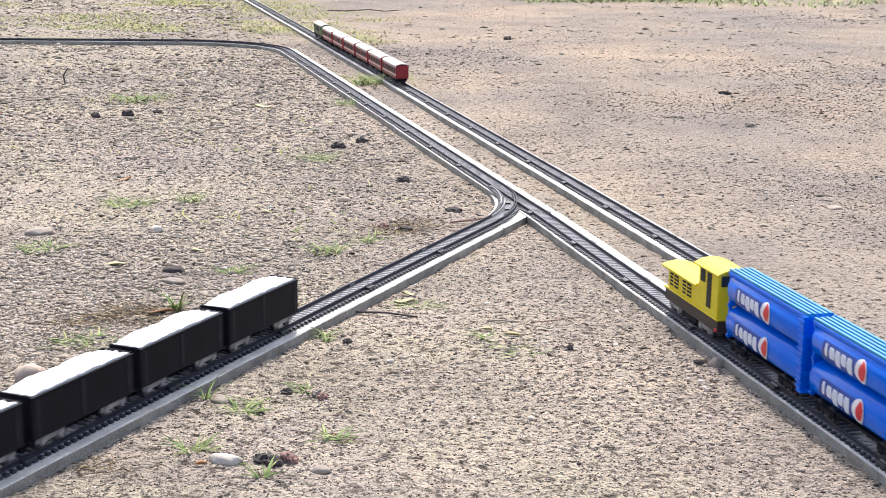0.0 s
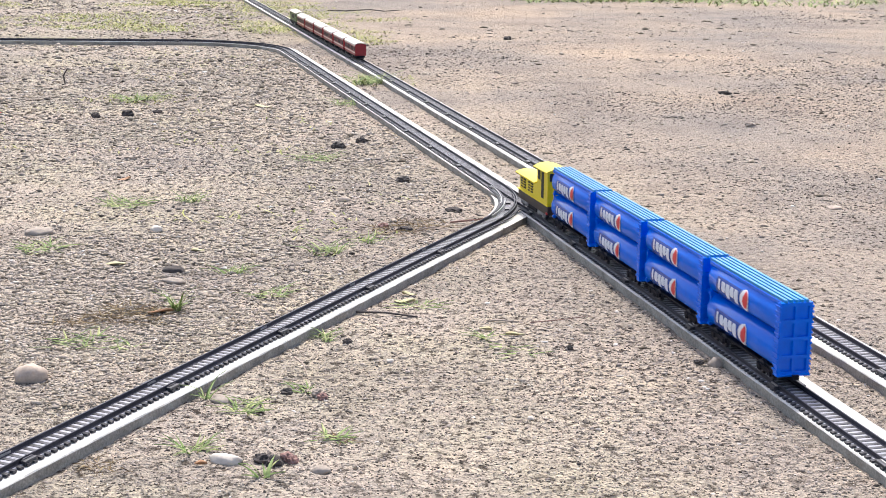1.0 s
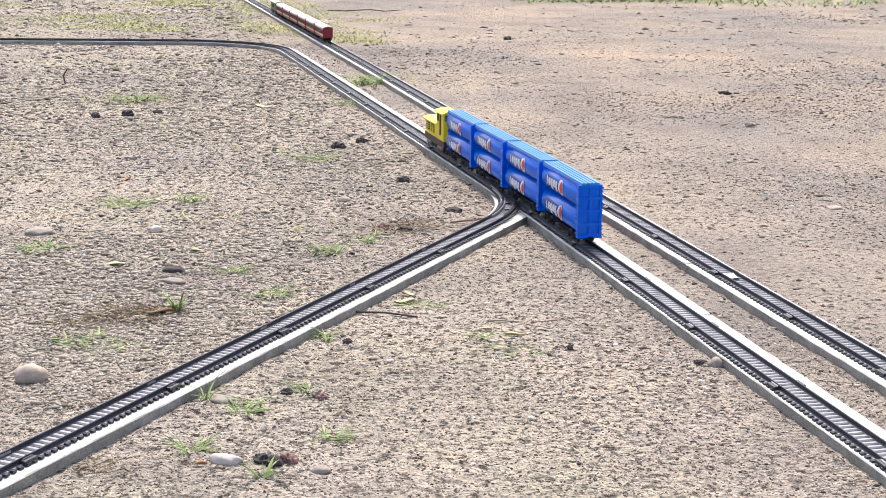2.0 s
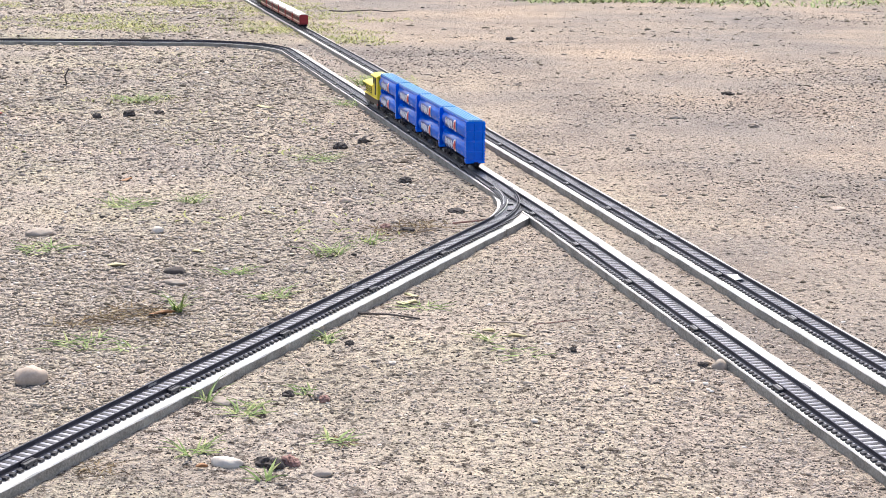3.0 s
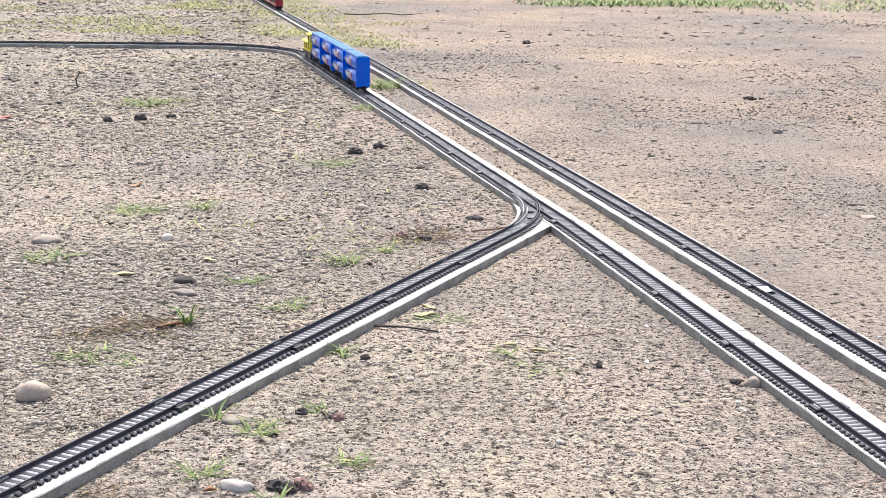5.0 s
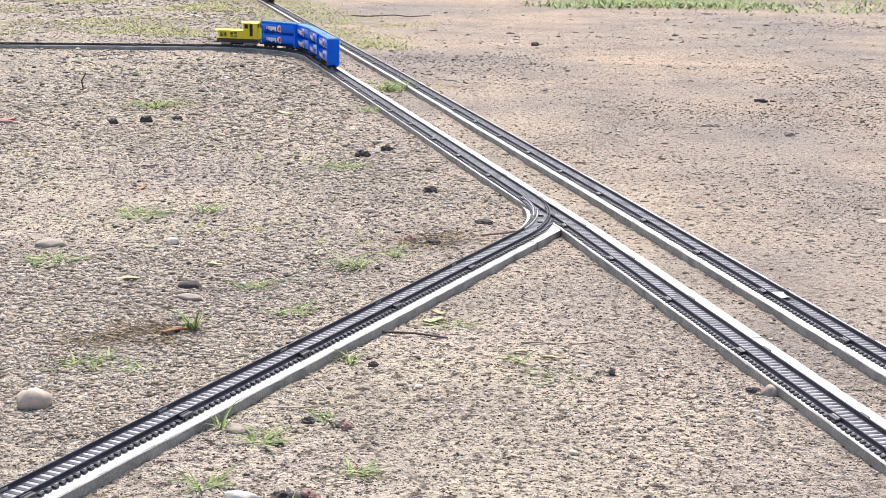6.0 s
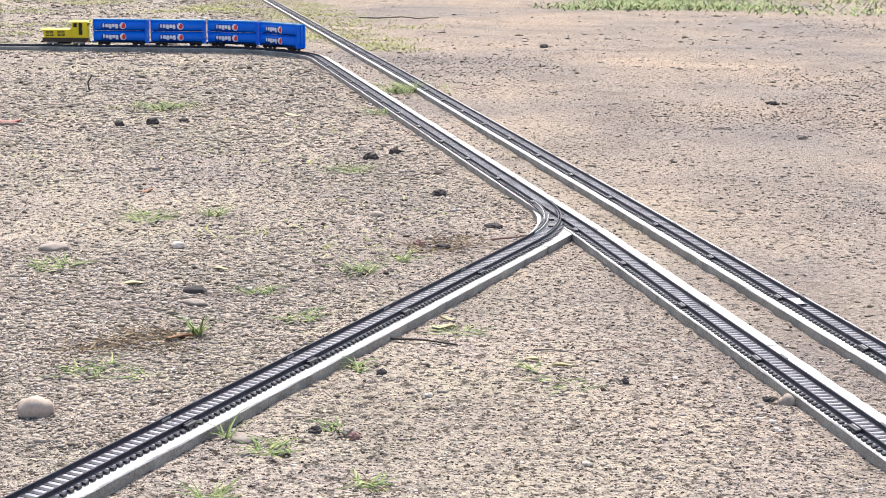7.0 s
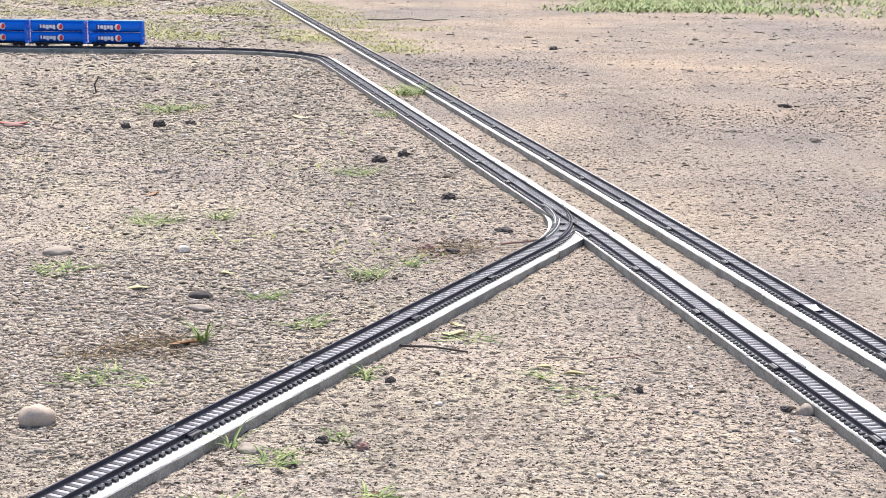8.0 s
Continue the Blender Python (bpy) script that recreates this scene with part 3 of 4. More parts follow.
def black_wagon():
    t = thing("gondola_wagon", "black open gondola wagon filled with a white load", "toy wagon", "black wagons")
    h = 0.0520
    part("underframe", boxed(-h, h, -0.0085, 0.0085, 0.0066, 0.0090, bevel=0.0005), M_BLACK, t)
    for x in (-0.0327, 0.0327):
        bogie(t, x, M_SILVER)
    for s in (-1, 1):
        coupler(t, s * h, s)
    part("floor", boxed(-h, h, -0.0118, 0.0118, 0.0088, 0.0102), M_BLACK, t)
    for side in (-1, 1):
        w = part("side_wall", boxed(-h, h, side * 0.0125 - 0.0007, side * 0.0125 + 0.0007, 0.0092, 0.0362, bevel=0.0003), M_BLACK, t)
        for x in (-h + 0.005, 0.002, h - 0.005):
            part("rib", boxed(x - 0.0022, x + 0.0022, min(side * 0.0130, side * 0.0136), max(side * 0.0130, side * 0.0136), 0.0110, 0.0345, bevel=0.0002), M_SCUFFED, w, "scuffed dark grey rib")
        part("top_rim", boxed(-h, h, side * 0.0127 - 0.0010, side * 0.0127 + 0.0010, 0.0358, 0.0370, bevel=0.0003), M_BLACK, w)
    for s in (-1, 1):
        part("end_wall", boxed(s * (h - 0.0008) - 0.0007, s * (h - 0.0008) + 0.0007, -0.0118, 0.0118, 0.0092, 0.0378, bevel=0.0003), M_BLACK, t)
    bm = bmesh.new()
    nx, ny = 26, 9
    rng = random.Random(4)
    grid = []
    for i in range(nx + 1):
        row = []
        for j in range(ny + 1):
            kx, ky = i / nx * 2 - 1, j / ny * 2 - 1
            z = 0.0368 + 0.0042 * (1 - abs(kx) ** 7) * (1 - ky * ky * 0.6) + rng.gauss(0, 0.0004) + 0.0004 * math.sin(7 * kx + 2 * ky)
            row.append(bm.verts.new((kx * (h - 0.003) + rng.gauss(0, 0.0006), ky * 0.0121, z)))
        grid.append(row)
    for a, b in zip(grid, grid[1:]):
        for j in range(ny):
            bm.faces.new((a[j], b[j], b[j + 1], a[j + 1]))
    ex = bmesh.ops.extrude_face_region(bm, geom=bm.faces[:])
    bmesh.ops.translate(bm, verts=[v for v in ex["geom"] if isinstance(v, bmesh.types.BMVert)], vec=(0, 0, -0.012))
    bmesh.ops.recalc_face_normals(bm, faces=bm.faces)
    part("load", bm, M_LOAD, t, "white heaped load")
    return t


def red_coach():
    t = thing("red_coach", "crimson toy passenger coach with cream stripes and pale roof", "toy coach", "coaches of the red train")
    h = 0.0666
    part("underframe", boxed(-h, h, -0.0095, 0.0095, 0.0066, 0.0092, bevel=0.0005), M_BLACK, t)
    for x in (-0.0432, 0.0432):
        bogie(t, x)
    for s in (-1, 1):
        coupler(t, s * h, s)
    body = part("body", boxed(-h, h, -0.0125, 0.0125, 0.0090, 0.0350, bevel=0.0012), M_COACH, t)
    part("roof", prism(arched(0.0134, 0.0345, 0.0040, thick=0.0015), -h, h), M_ROOF, t, "pale curved roof")
    for side in (-1, 1):
        for z in (0.0160, 0.0315):
            part("stripe", boxed(-h + 0.001, h - 0.001, side * 0.0126 - 0.0002, side * 0.0126 + 0.0002, z - 0.0013, z + 0.0013), M_CREAM, body, "cream stripe")
        for k in range(7):
            x = -h + 0.012 + k * (2 * h - 0.024) / 6
            part("window", boxed(x - 0.0058, x + 0.0058, side * 0.0126 - 0.0003, side * 0.0126 + 0.0003, 0.0195, 0.0280, bevel=0.0002), M_DARK, body, "dark window")
    return t


def green_loco():
    t = thing("green_locomotive", "dull green toy locomotive with black chassis", "toy locomotive")
    part("chassis", boxed(-0.0636, 0.0636, -0.0115, 0.0115, 0.0070, 0.0125, bevel=0.0006), M_BLACK, t)
    for x in (-0.0384, 0.0384):
        bogie(t, x)
    for s in (-1, 1):
        coupler(t, s * 0.0635, s)
    body = part("body", boxed(-0.0624, 0.0624, -0.0120, 0.0120, 0.0125, 0.0370, bevel=0.0020), M_GREEN, t)
    part("roof", prism(arched(0.0125, 0.0365, 0.0045), -0.0624, 0.0624), M_CREAM, t, "cream curved roof")
    for side in (-1, 1):
        for x in (-0.0504, 0.0504):
            part("cab_window", boxed(x - 0.0048, x + 0.0048, side * 0.0121 - 0.0003, side * 0.0121 + 0.0003, 0.0260, 0.0340), M_DARK, body)
        part("grille", boxed(-0.0264, 0.0264, side * 0.0121 - 0.0003, side * 0.0121 + 0.0003, 0.0200, 0.0310), M_DARK, body)
    part("front_panel", boxed(0.0622, 0.0631, -0.010, 0.010, 0.0135, 0.0280, bevel=0.0003), M_BLACK, body)
    return t


def repeat(first, count):
    return [first] + [copy_thing(first, Matrix()) for _ in range(count - 1)]


BLUE_PITCH, RED_PITCH, BLACK_PITCH = 0.1397, 0.1523, 0.1128
loco_blue, wagons_blue = yellow_loco(), repeat(blue_wagon(), 4)
loco_red, coaches_red = green_loco(), repeat(red_coach(), 6)
wagons_black = repeat(black_wagon(), 5)


# ---- loose gravel, stones, plants ----
def ico():
    bm = bmesh.new()
    bmesh.ops.create_icosphere(bm, subdivisions=1, radius=1)
    v = np.array([p.co[:] for p in bm.verts])
    f = np.array([[q.index for q in p.verts] for p in bm.faces])
    bm.free()
    return v, f


def off_boards(x, y):
    """True where a point lies clear of the board strips."""
    clear = np.ones(len(x), bool)
    for line, left, right in ((main_line, 0.0165, 0.0270), (branch_line, 0.0185, 0.0225), (back_line, 0.0215, 0.0205)):
        pts = np.array([q[:] for q in line.pts[::3]])
        head = np.radians(line.heads[::3])
        for k in range(0, len(x), 4000):
            dx, dy = x[k:k + 4000, None] - pts[:, 0], y[k:k + 4000, None] - pts[:, 1]
            i = (dx * dx + dy * dy).argmin(1)
            row = np.arange(len(i))
            d = np.hypot(dx[row, i], dy[row, i])
            side = -np.sin(head[i]) * dx[row, i] + np.cos(head[i]) * dy[row, i]
            clear[k:k + 4000] &= d > np.where(side > 0, left, right)
    return clear


def gravel(name, label, count, y0, y1, r0, r1, seed, spread, keep, shape):
    rng = np.random.RandomState(seed)
    y = 1 / rng.uniform(1 / y1, 1 / y0, count)
    x = rng.uniform(-1, 1, count) * spread * (y * 0.33 + 0.04)
    ok = off_boards(x, y) & (rng.uniform(0, 1, count) < keep(x, y))
    x, y = x[ok], y[ok]
    n = len(x)
    v, f = shape
    r = r0 * (r1 / r0) ** (rng.uniform(0, 1, n) ** 2.0) * (0.12 + 0.74 * y)
    sc = np.stack([r * rng.uniform(0.8, 1.5, n), r * rng.uniform(0.7, 1.2, n), r * rng.uniform(0.25, 0.6, n)], 1)
    a = rng.uniform(0, 2 * np.pi, n)
    jit = 1 + rng.uniform(-0.42, 0.42, (n, len(v), 1))
    p = v[None] * jit * sc[:, None, :]
    ca, sa = np.cos(a)[:, None], np.sin(a)[:, None]
    px, py = p[..., 0] * ca - p[..., 1] * sa, p[..., 0] * sa + p[..., 1] * ca
    z = ground_height(x, y) + sc[:, 2] * 0.15
    p = np.stack([px + x[:, None], py + y[:, None], p[..., 2] + z[:, None]], -1)
    faces = (f[None] + (np.arange(n) * len(v))[:, None, None]).reshape(-1, 3)
    me = bpy.data.meshes.new(name)
    me.vertices.add(n * len(v))
    me.vertices.foreach_set("co", p.reshape(-1))
    me.loops.add(len(faces) * 3)
    me.loops.foreach_set("vertex_index", faces.reshape(-1))
    me.polygons.add(len(faces))
    me.polygons.foreach_set("loop_start", np.arange(0, len(faces) * 3, 3))
    me.update()
    me.validate()
    me.materials.append(M_GRAVEL)
    return tagged(new(name, me), label, "gravel", kind="stuff")


def left_yard(x, y):
    """1 to the left of the tracks, less to the right, in patches."""
    u, v = x * D1.x + y * D1.y, x * N1.x + y * N1.y
    side = np.where(v > -0.4555, 1.0, 0.05)
    side = np.where((v > -0.4555) & ((x + 0.239) * 0.910 - (y - 0.872) * 0.414 > 0), 0.35, side)
    return side * np.clip(0.65 + 0.6 * lattice_noise(x, y, 4, 21), 0.15, 1)


def fine_where(x, y):
    """Everywhere on the left, thinning to bare smooth patches right of the main line."""
    v = x * N1.x + y * N1.y
    right = np.clip(0.30 + 1.6 * lattice_noise(x, y, 2.3, 41) + 0.6 * lattice_noise(x, y, 7, 42) + 0.5 * np.clip(2.6 - y, -0.6, 1), 0.05, 1)
    left = np.clip(0.70 + 0.6 * lattice_noise(x, y, 5, 22), 0.2, 1)
    return np.where(v < -0.4657, right, left)


OCTA = (np.array([(1, 0, 0), (-1, 0, 0), (0, 1, 0), (0, -1, 0), (0, 0, 1), (0, 0, -1)], float), np.array([(0, 2, 4), (2, 1, 4), (1, 3, 4), (3, 0, 4), (2, 0, 5), (1, 2, 5), (3, 1, 5), (0, 3, 5)]))
gravel("fine_gravel", "fine loose grey-brown gravel scattered over dirt", 165000, 0.74, 6.0, 0.0006, 0.0015, 5, 1.1, fine_where, OCTA)
gravel("coarse_gravel", "coarse flat pebbles scattered over the dirt yard", 52000, 0.77, 6.0, 0.0009, 0.0026, 6, 1.1, left_yard, ico())


def crumbs_where(x, y):
    """Cloddy soil on the side of the yard left of the branch and main line, in broad patches."""
    v = x * N1.x + y * N1.y
    branch = (x + 0.239) * 0.910 - (y - 0.872) * 0.414
    k = np.where((v > -0.435) & (branch < -0.03), 1.0, np.where(v < -0.617, 0.09, 0.08))
    return k * np.clip(0.55 + 0.9 * lattice_noise(x, y, 3, 31) + 0.5 * lattice_noise(x, y, 9, 32), 0.06, 1)


M_CRUMB = island_material("soil_crumbs", [(0.0, (0.13, 0.105, 0.08)), (0.25, (0.31, 0.26, 0.20)), (0.65, (0.40, 0.335, 0.275)), (1.0, (0.48, 0.41, 0.34))])
crumbs = gravel("soil_crumbs", "dry crumbly brown soil clods over the yard", 95000, 0.95, 5.9, 0.0011, 0.0036, 8, 1.1, crumbs_where, OCTA)
crumbs.data.materials[0] = M_CRUMB


def grit_where(x, y):
    """Streaks of dark grit and shade specks on the trodden ground beyond the tracks, and near the junction."""
    v = x * N1.x + y * N1.y
    streaks = np.clip(2.6 * lattice_noise(x, y, 2.3, 41) + 1.2 * lattice_noise(x, y, 6, 52) + 0.1 + 0.6 * np.clip(2.8 - y, -0.8, 1), 0.03, 1)
    return np.where(v < -0.6, streaks, 0.45)


# dark tones for small clods and, as added specks, the shadows among the grains
M_GRIT = island_material("grit_and_shade_specks", [(0.0, (0.04, 0.034, 0.03)), (0.5, (0.13, 0.11, 0.095)), (0.75, (0.30, 0.255, 0.22)), (1.0, (0.46, 0.40, 0.35))])
grit = gravel("grit_and_shade_specks", "loose dark brown grit and added shade specks strewn over packed dirt", 85000, 0.76, 6.0, 0.0008, 0.0018, 9, 1.1, grit_where, OCTA)
grit.data.materials[0] = M_GRIT


def stone(x, y, sx, sy, sz, mat, label, seed, turn=0.0):
    rng = random.Random(seed)
    bm = bmesh.new()
    bmesh.ops.create_icosphere(bm, subdivisions=3, radius=1)
    off = Vector((rng.uniform(0, 50), rng.uniform(0, 50), 0))
    for v in bm.verts:
        k = 1 + 0.20 * noise.noise(v.co * 1.3 + off) + 0.13 * noise.noise(v.co * 3.1 + off) + 0.07 * noise.noise(v.co * 7 + off)
        if "clod" in label:
            k += 0.40 * noise.noise(v.co * 2.6 - off) + 0.22 * noise.noise(v.co * 5.5 - off)
        v.co = Vector((v.co.x * sx, v.co.y * sy, v.co.z * sz)) * k
    ob = part("stone", bm, mat)
    if "clod" not in label:
        smooth(ob)
    ob.matrix_basis = Matrix.Translation((x, y, float(ground_height(x, y)) + sz * 0.28)) @ Matrix.Rotation(turn, 4, "Z")
    return tagged(ob, label, "stone", "loose stones")


M_STONE_TAN = worn("tan_stone", (0.36, 0.28, 0.22), (0.52, 0.43, 0.36), 60, 0.85)
M_STONE_DARK = worn("dark_stone", (0.035, 0.03, 0.028), (0.09, 0.075, 0.07), 60, 0.9)
M_STONE_PALE = worn("pale_stone", (0.50, 0.435, 0.37), (0.66, 0.59, 0.52), 60, 0.85)
M_STONE_RED = worn("reddish_stone", (0.22, 0.12, 0.10), (0.36, 0.22, 0.19), 60, 0.9)
M_STONE_GREY = worn("grey_stone", (0.27, 0.225, 0.185), (0.42, 0.355, 0.30), 60, 0.9)
STONES = [
    (-0.736, 2.385, 0.0200, 0.0120, 0.0040, M_STONE_RED, "flat reddish-brown stone on dirt"),
    (-0.297, 1.015, 0.0118, 0.0098, 0.0098, M_STONE_TAN, "rounded tan stone on dirt"),
    (-0.248, 1.350, 0.0110, 0.0070, 0.0045, M_STONE_DARK, "dark flat stone on dirt"),
    (-0.241, 1.311, 0.0120, 0.0060, 0.0035, M_STONE_GREY, "grey flat stone on dirt"),
    (-0.510, 2.415, 0.0100, 0.0080, 0.0080, M_STONE_DARK, "dark brown clod on dirt"),
    (-0.137, 2.097, 0.0100, 0.0080, 0.0070, M_STONE_DARK, "dark brown clod on dirt"),
    (-0.105, 2.152, 0.0075, 0.0070, 0.0055, M_STONE_DARK, "dark brown clod on dirt"),
    (-0.036, 1.838, 0.0085, 0.0080, 0.0050, M_STONE_DARK, "dark brown clod on dirt"),
    (-0.298, 1.529, 0.0065, 0.0060, 0.0045, M_STONE_PALE, "small pale stone on dirt"),
    (-0.129, 0.855, 0.0112, 0.0052, 0.0044, M_STONE_PALE, "white flat stone on dirt"),
    (-0.106, 0.858, 0.0052, 0.0046, 0.0044, M_STONE_DARK, "dark brown crumbly clod on dirt"),
    (-0.097, 0.851, 0.0058, 0.0046, 0.0044, M_STONE_DARK, "dark brown crumbly clod on dirt"),
    (-0.101, 0.864, 0.0030, 0.0030, 0.0034, M_STONE_GREY, "small grey stone among dark clods"),
    (-0.090, 0.858, 0.0044, 0.0044, 0.0050, M_STONE_RED, "reddish-brown crumbly clod on dirt"),
    (-0.086, 0.855, 0.0036, 0.0036, 0.0036, M_STONE_RED, "reddish-brown crumbly clod on dirt"),
    (-0.103, 0.989, 0.0042, 0.0036, 0.0030, M_STONE_DARK, "small dark clod on dirt"),
    (-0.080, 0.986, 0.0050, 0.0044, 0.0040, M_STONE_GREY, "grey-brown clod on dirt"),
    (-0.076, 0.979, 0.0040, 0.0036, 0.0034, M_STONE_RED, "reddish-brown crumbly clod on dirt"),
    (-0.066, 1.117, 0.0036, 0.0030, 0.0028, M_STONE_DARK, "small dark clod on dirt"),
    (0.114, 1.105, 0.0030, 0.0030, 0.0026, M_STONE_DARK, "small dark clod on dirt"),
    (-0.028, 1.544, 0.0090, 0.0060, 0.0035, M_STONE_DARK, "dark flat clod among straw"),
    (-0.052, 1.561, 0.0060, 0.0050, 0.0035, M_STONE_RED, "reddish-brown clod among straw"),
    (0.212, 1.066, 0.0042, 0.0034, 0.0026, M_STONE_DARK, "small dark clod on dirt"),
    (-0.556, 2.386, 0.0080, 0.0070, 0.0060, M_STONE_DARK, "dark brown clod on dirt"),
    (-0.466, 2.446, 0.0070, 0.0060, 0.0050, M_STONE_DARK, "dark brown clod on dirt"),
    (-0.417, 1.985, 0.0090, 0.0070, 0.0045, M_STONE_GREY, "grey-brown clod on dirt"),
    (0.564, 2.776, 0.0120, 0.0080, 0.0050, M_STONE_DARK, "dark flat clod on dirt"),
    (0.524, 2.351, 0.0090, 0.0070, 0.0050, M_STONE_GREY, "grey-brown flat clod on dirt"),
    (0.225, 1.062, 0.0062, 0.0058, 0.0055, M_STONE_GREY, "grey pebble beside a board strip"),
    (-0.104, 1.704, 0.0080, 0.0055, 0.0040, M_STONE_TAN, "small tan stone on dirt"),
    (0.201, 3.913, 0.0120, 0.0100, 0.0070, M_STONE_DARK, "dark brown clod on dirt"),
    (-0.421, 1.511, 0.0150, 0.0110, 0.0050, M_STONE_GREY, "grey flat stone on dirt"),
    (0.027, 1.650, 0.0100, 0.0070, 0.0035, M_STONE_DARK, "dark flat clod on dirt"),
    (0.413, 2.447, 0.0130, 0.0090, 0.0040, M_STONE_GREY, "grey-brown flat clod on dirt"),
    (0.483, 1.683, 0.0100, 0.0080, 0.0028, M_STONE_TAN, "tan flat stone on dirt"),
    (-0.067, 0.841, 0.0066, 0.0045, 0.0028, M_STONE_GREY, "grey flat stone on dirt"),
    (0.990, 3.623, 0.0160, 0.0090, 0.0040, M_STONE_GREY, "grey-brown flat clod on dirt"),
    (-0.030, 1.070, 0.0030, 0.0028, 0.0018, M_STONE_PALE, "small pale stone on dirt"),
    (0.072, 0.939, 0.0024, 0.0022, 0.0016, M_STONE_PALE, "small pale stone on dirt"),
    (-0.146, 0.972, 0.0100, 0.0080, 0.0030, M_STONE_GREY, "grey-tan flat stone on dirt"),
]
for i, (x, y, sx, sy, sz, mat, label) in enumerate(STONES):
    stone(x, y, sx, sy, sz, mat, label, i, (i * 1.7) % 1.0 - 0.5)


def tuft(x, y, count, length, spread, label, seed, mat=M_GRASS, flat=0.5, name="grass_tuft", wide=0.0009):
    """Curved tapering blades that rise and droop from one root."""
    rng = random.Random(seed)
    bm = bmesh.new()
    for _ in range(count * 2):
        a = rng.uniform(0, 2 * math.pi)
        rad = spread * math.sqrt(rng.random())
        b = rng.uniform(0, 2 * math.pi)
        base = Vector((rad * math.cos(b), rad * math.sin(b), 0))
        base.z = float(ground_height(x + base.x, y + base.y)) - float(ground_height(x, y)) - 0.001
        ln = length * rng.uniform(0.5, 1.3)
        rise = rng.uniform(0.2, 1.0) * (1 - flat) + 0.10
        way = Vector((math.cos(a), math.sin(a), 0))
        side = Vector((-way.y, way.x, 0)) * wide * rng.uniform(0.6, 1.3)
        prev = None
        for k in range(5):
            s = k / 4
            c = base + way * ln * s * (0.35 + 0.65 * flat + 0.3 * s) + Vector((0, 0, ln * (rise * s * 1.3 - 0.55 * rise * s * s)))
            w = side * (1 - s ** 1.5 * 0.95)
            cur = (bm.verts.new(c - w), bm.verts.new(c + Vector((0, 0, wide * 0.35))), bm.verts.new(c + w))
            if prev:
                bm.faces.new((prev[0], prev[1], cur[1], cur[0]))
                bm.faces.new((prev[1], prev[2], cur[2], cur[1]))
            prev = cur
    ob = part(name, bm, mat)
    ob.location = (x, y, float(ground_height(x, y)))
    return tagged(ob, label, "grass", "plants in the dirt yard", "stuff")


GREEN_TUFT, PALE_TUFT = "small green grass tuft in dirt", "sparse flat pale green weed on dirt"
for i, (x, y, n, ln, sp, label, flat) in enumerate([
    (-0.126, 0.954, 15, 0.020, 0.011, GREEN_TUFT, 0.55), (-0.159, 0.974, 4, 0.026, 0.003, GREEN_TUFT, 0.05),
    (-0.151, 0.875, 12, 0.020, 0.008, PALE_TUFT, 0.5), (-0.102, 0.830, 4, 0.018, 0.003, GREEN_TUFT, 0.2),
    (-0.284, 1.114, 20, 0.020, 0.020, PALE_TUFT, 0.6), (-0.221, 1.211, 12, 0.026, 0.004, GREEN_TUFT, 0.1),
    (-0.145, 1.267, 16, 0.022, 0.014, PALE_TUFT, 0.7), (-0.108, 1.436, 18, 0.028, 0.016, PALE_TUFT, 0.5),
    (-0.362, 1.672, 30, 0.026, 0.024, PALE_TUFT, 0.7), (-0.287, 1.693, 14, 0.026, 0.012, PALE_TUFT, 0.4),
    (-0.401, 1.437, 26, 0.024, 0.022, PALE_TUFT, 0.7), (-0.531, 2.605, 40, 0.035, 0.035, PALE_TUFT, 0.6),
    (-0.124, 2.899, 60, 0.045, 0.040, GREEN_TUFT, 0.5), (-0.146, 2.577, 26, 0.032, 0.026, PALE_TUFT, 0.6),
    (-0.087, 1.128, 12, 0.016, 0.008, GREEN_TUFT, 0.4), (-0.063, 0.903, 12, 0.014, 0.008, PALE_TUFT, 0.7),
    (0.048, 1.132, 6, 0.020, 0.006, PALE_TUFT, 0.5), (0.069, 1.101, 14, 0.016, 0.016, PALE_TUFT, 0.9),
    (-0.162, 2.002, 26, 0.026, 0.030, PALE_TUFT, 0.7), (-0.009, 1.234, 14, 0.018, 0.014, PALE_TUFT, 0.8),
    (-0.187, 1.350, 14, 0.020, 0.014, PALE_TUFT, 0.6), (-0.064, 1.490, 12, 0.022, 0.010, PALE_TUFT, 0.5),
    (-0.090, 1.000, 10, 0.012, 0.008, PALE_TUFT, 0.5), (-0.247, 1.100, 10, 0.014, 0.012, PALE_TUFT, 0.7),
]):
    tuft(x, y, n, ln, sp, label, 100 + i, flat=flat, wide=0.0016 if label == GREEN_TUFT and y < 0.9 else 0.0010)
STRAW = "patch of dry brown straw and leaf litter on dirt"
for i, (x, y, n, ln, sp) in enumerate([(-0.256, 1.198, 104, 0.020, 0.030), (-0.038, 1.547, 41, 0.022, 0.030), (-0.007, 1.576, 30, 0.022, 0.026), (-0.207, 0.845, 34, 0.010, 0.014), (-0.063, 0.894, 22, 0.010, 0.014), (-0.298, 1.172, 34, 0.016, 0.022)]):
    tuft(x, y, n, ln, sp, STRAW, 300 + i, mat=M_DRY, flat=0.85, name="straw_patch", wide=0.0008)


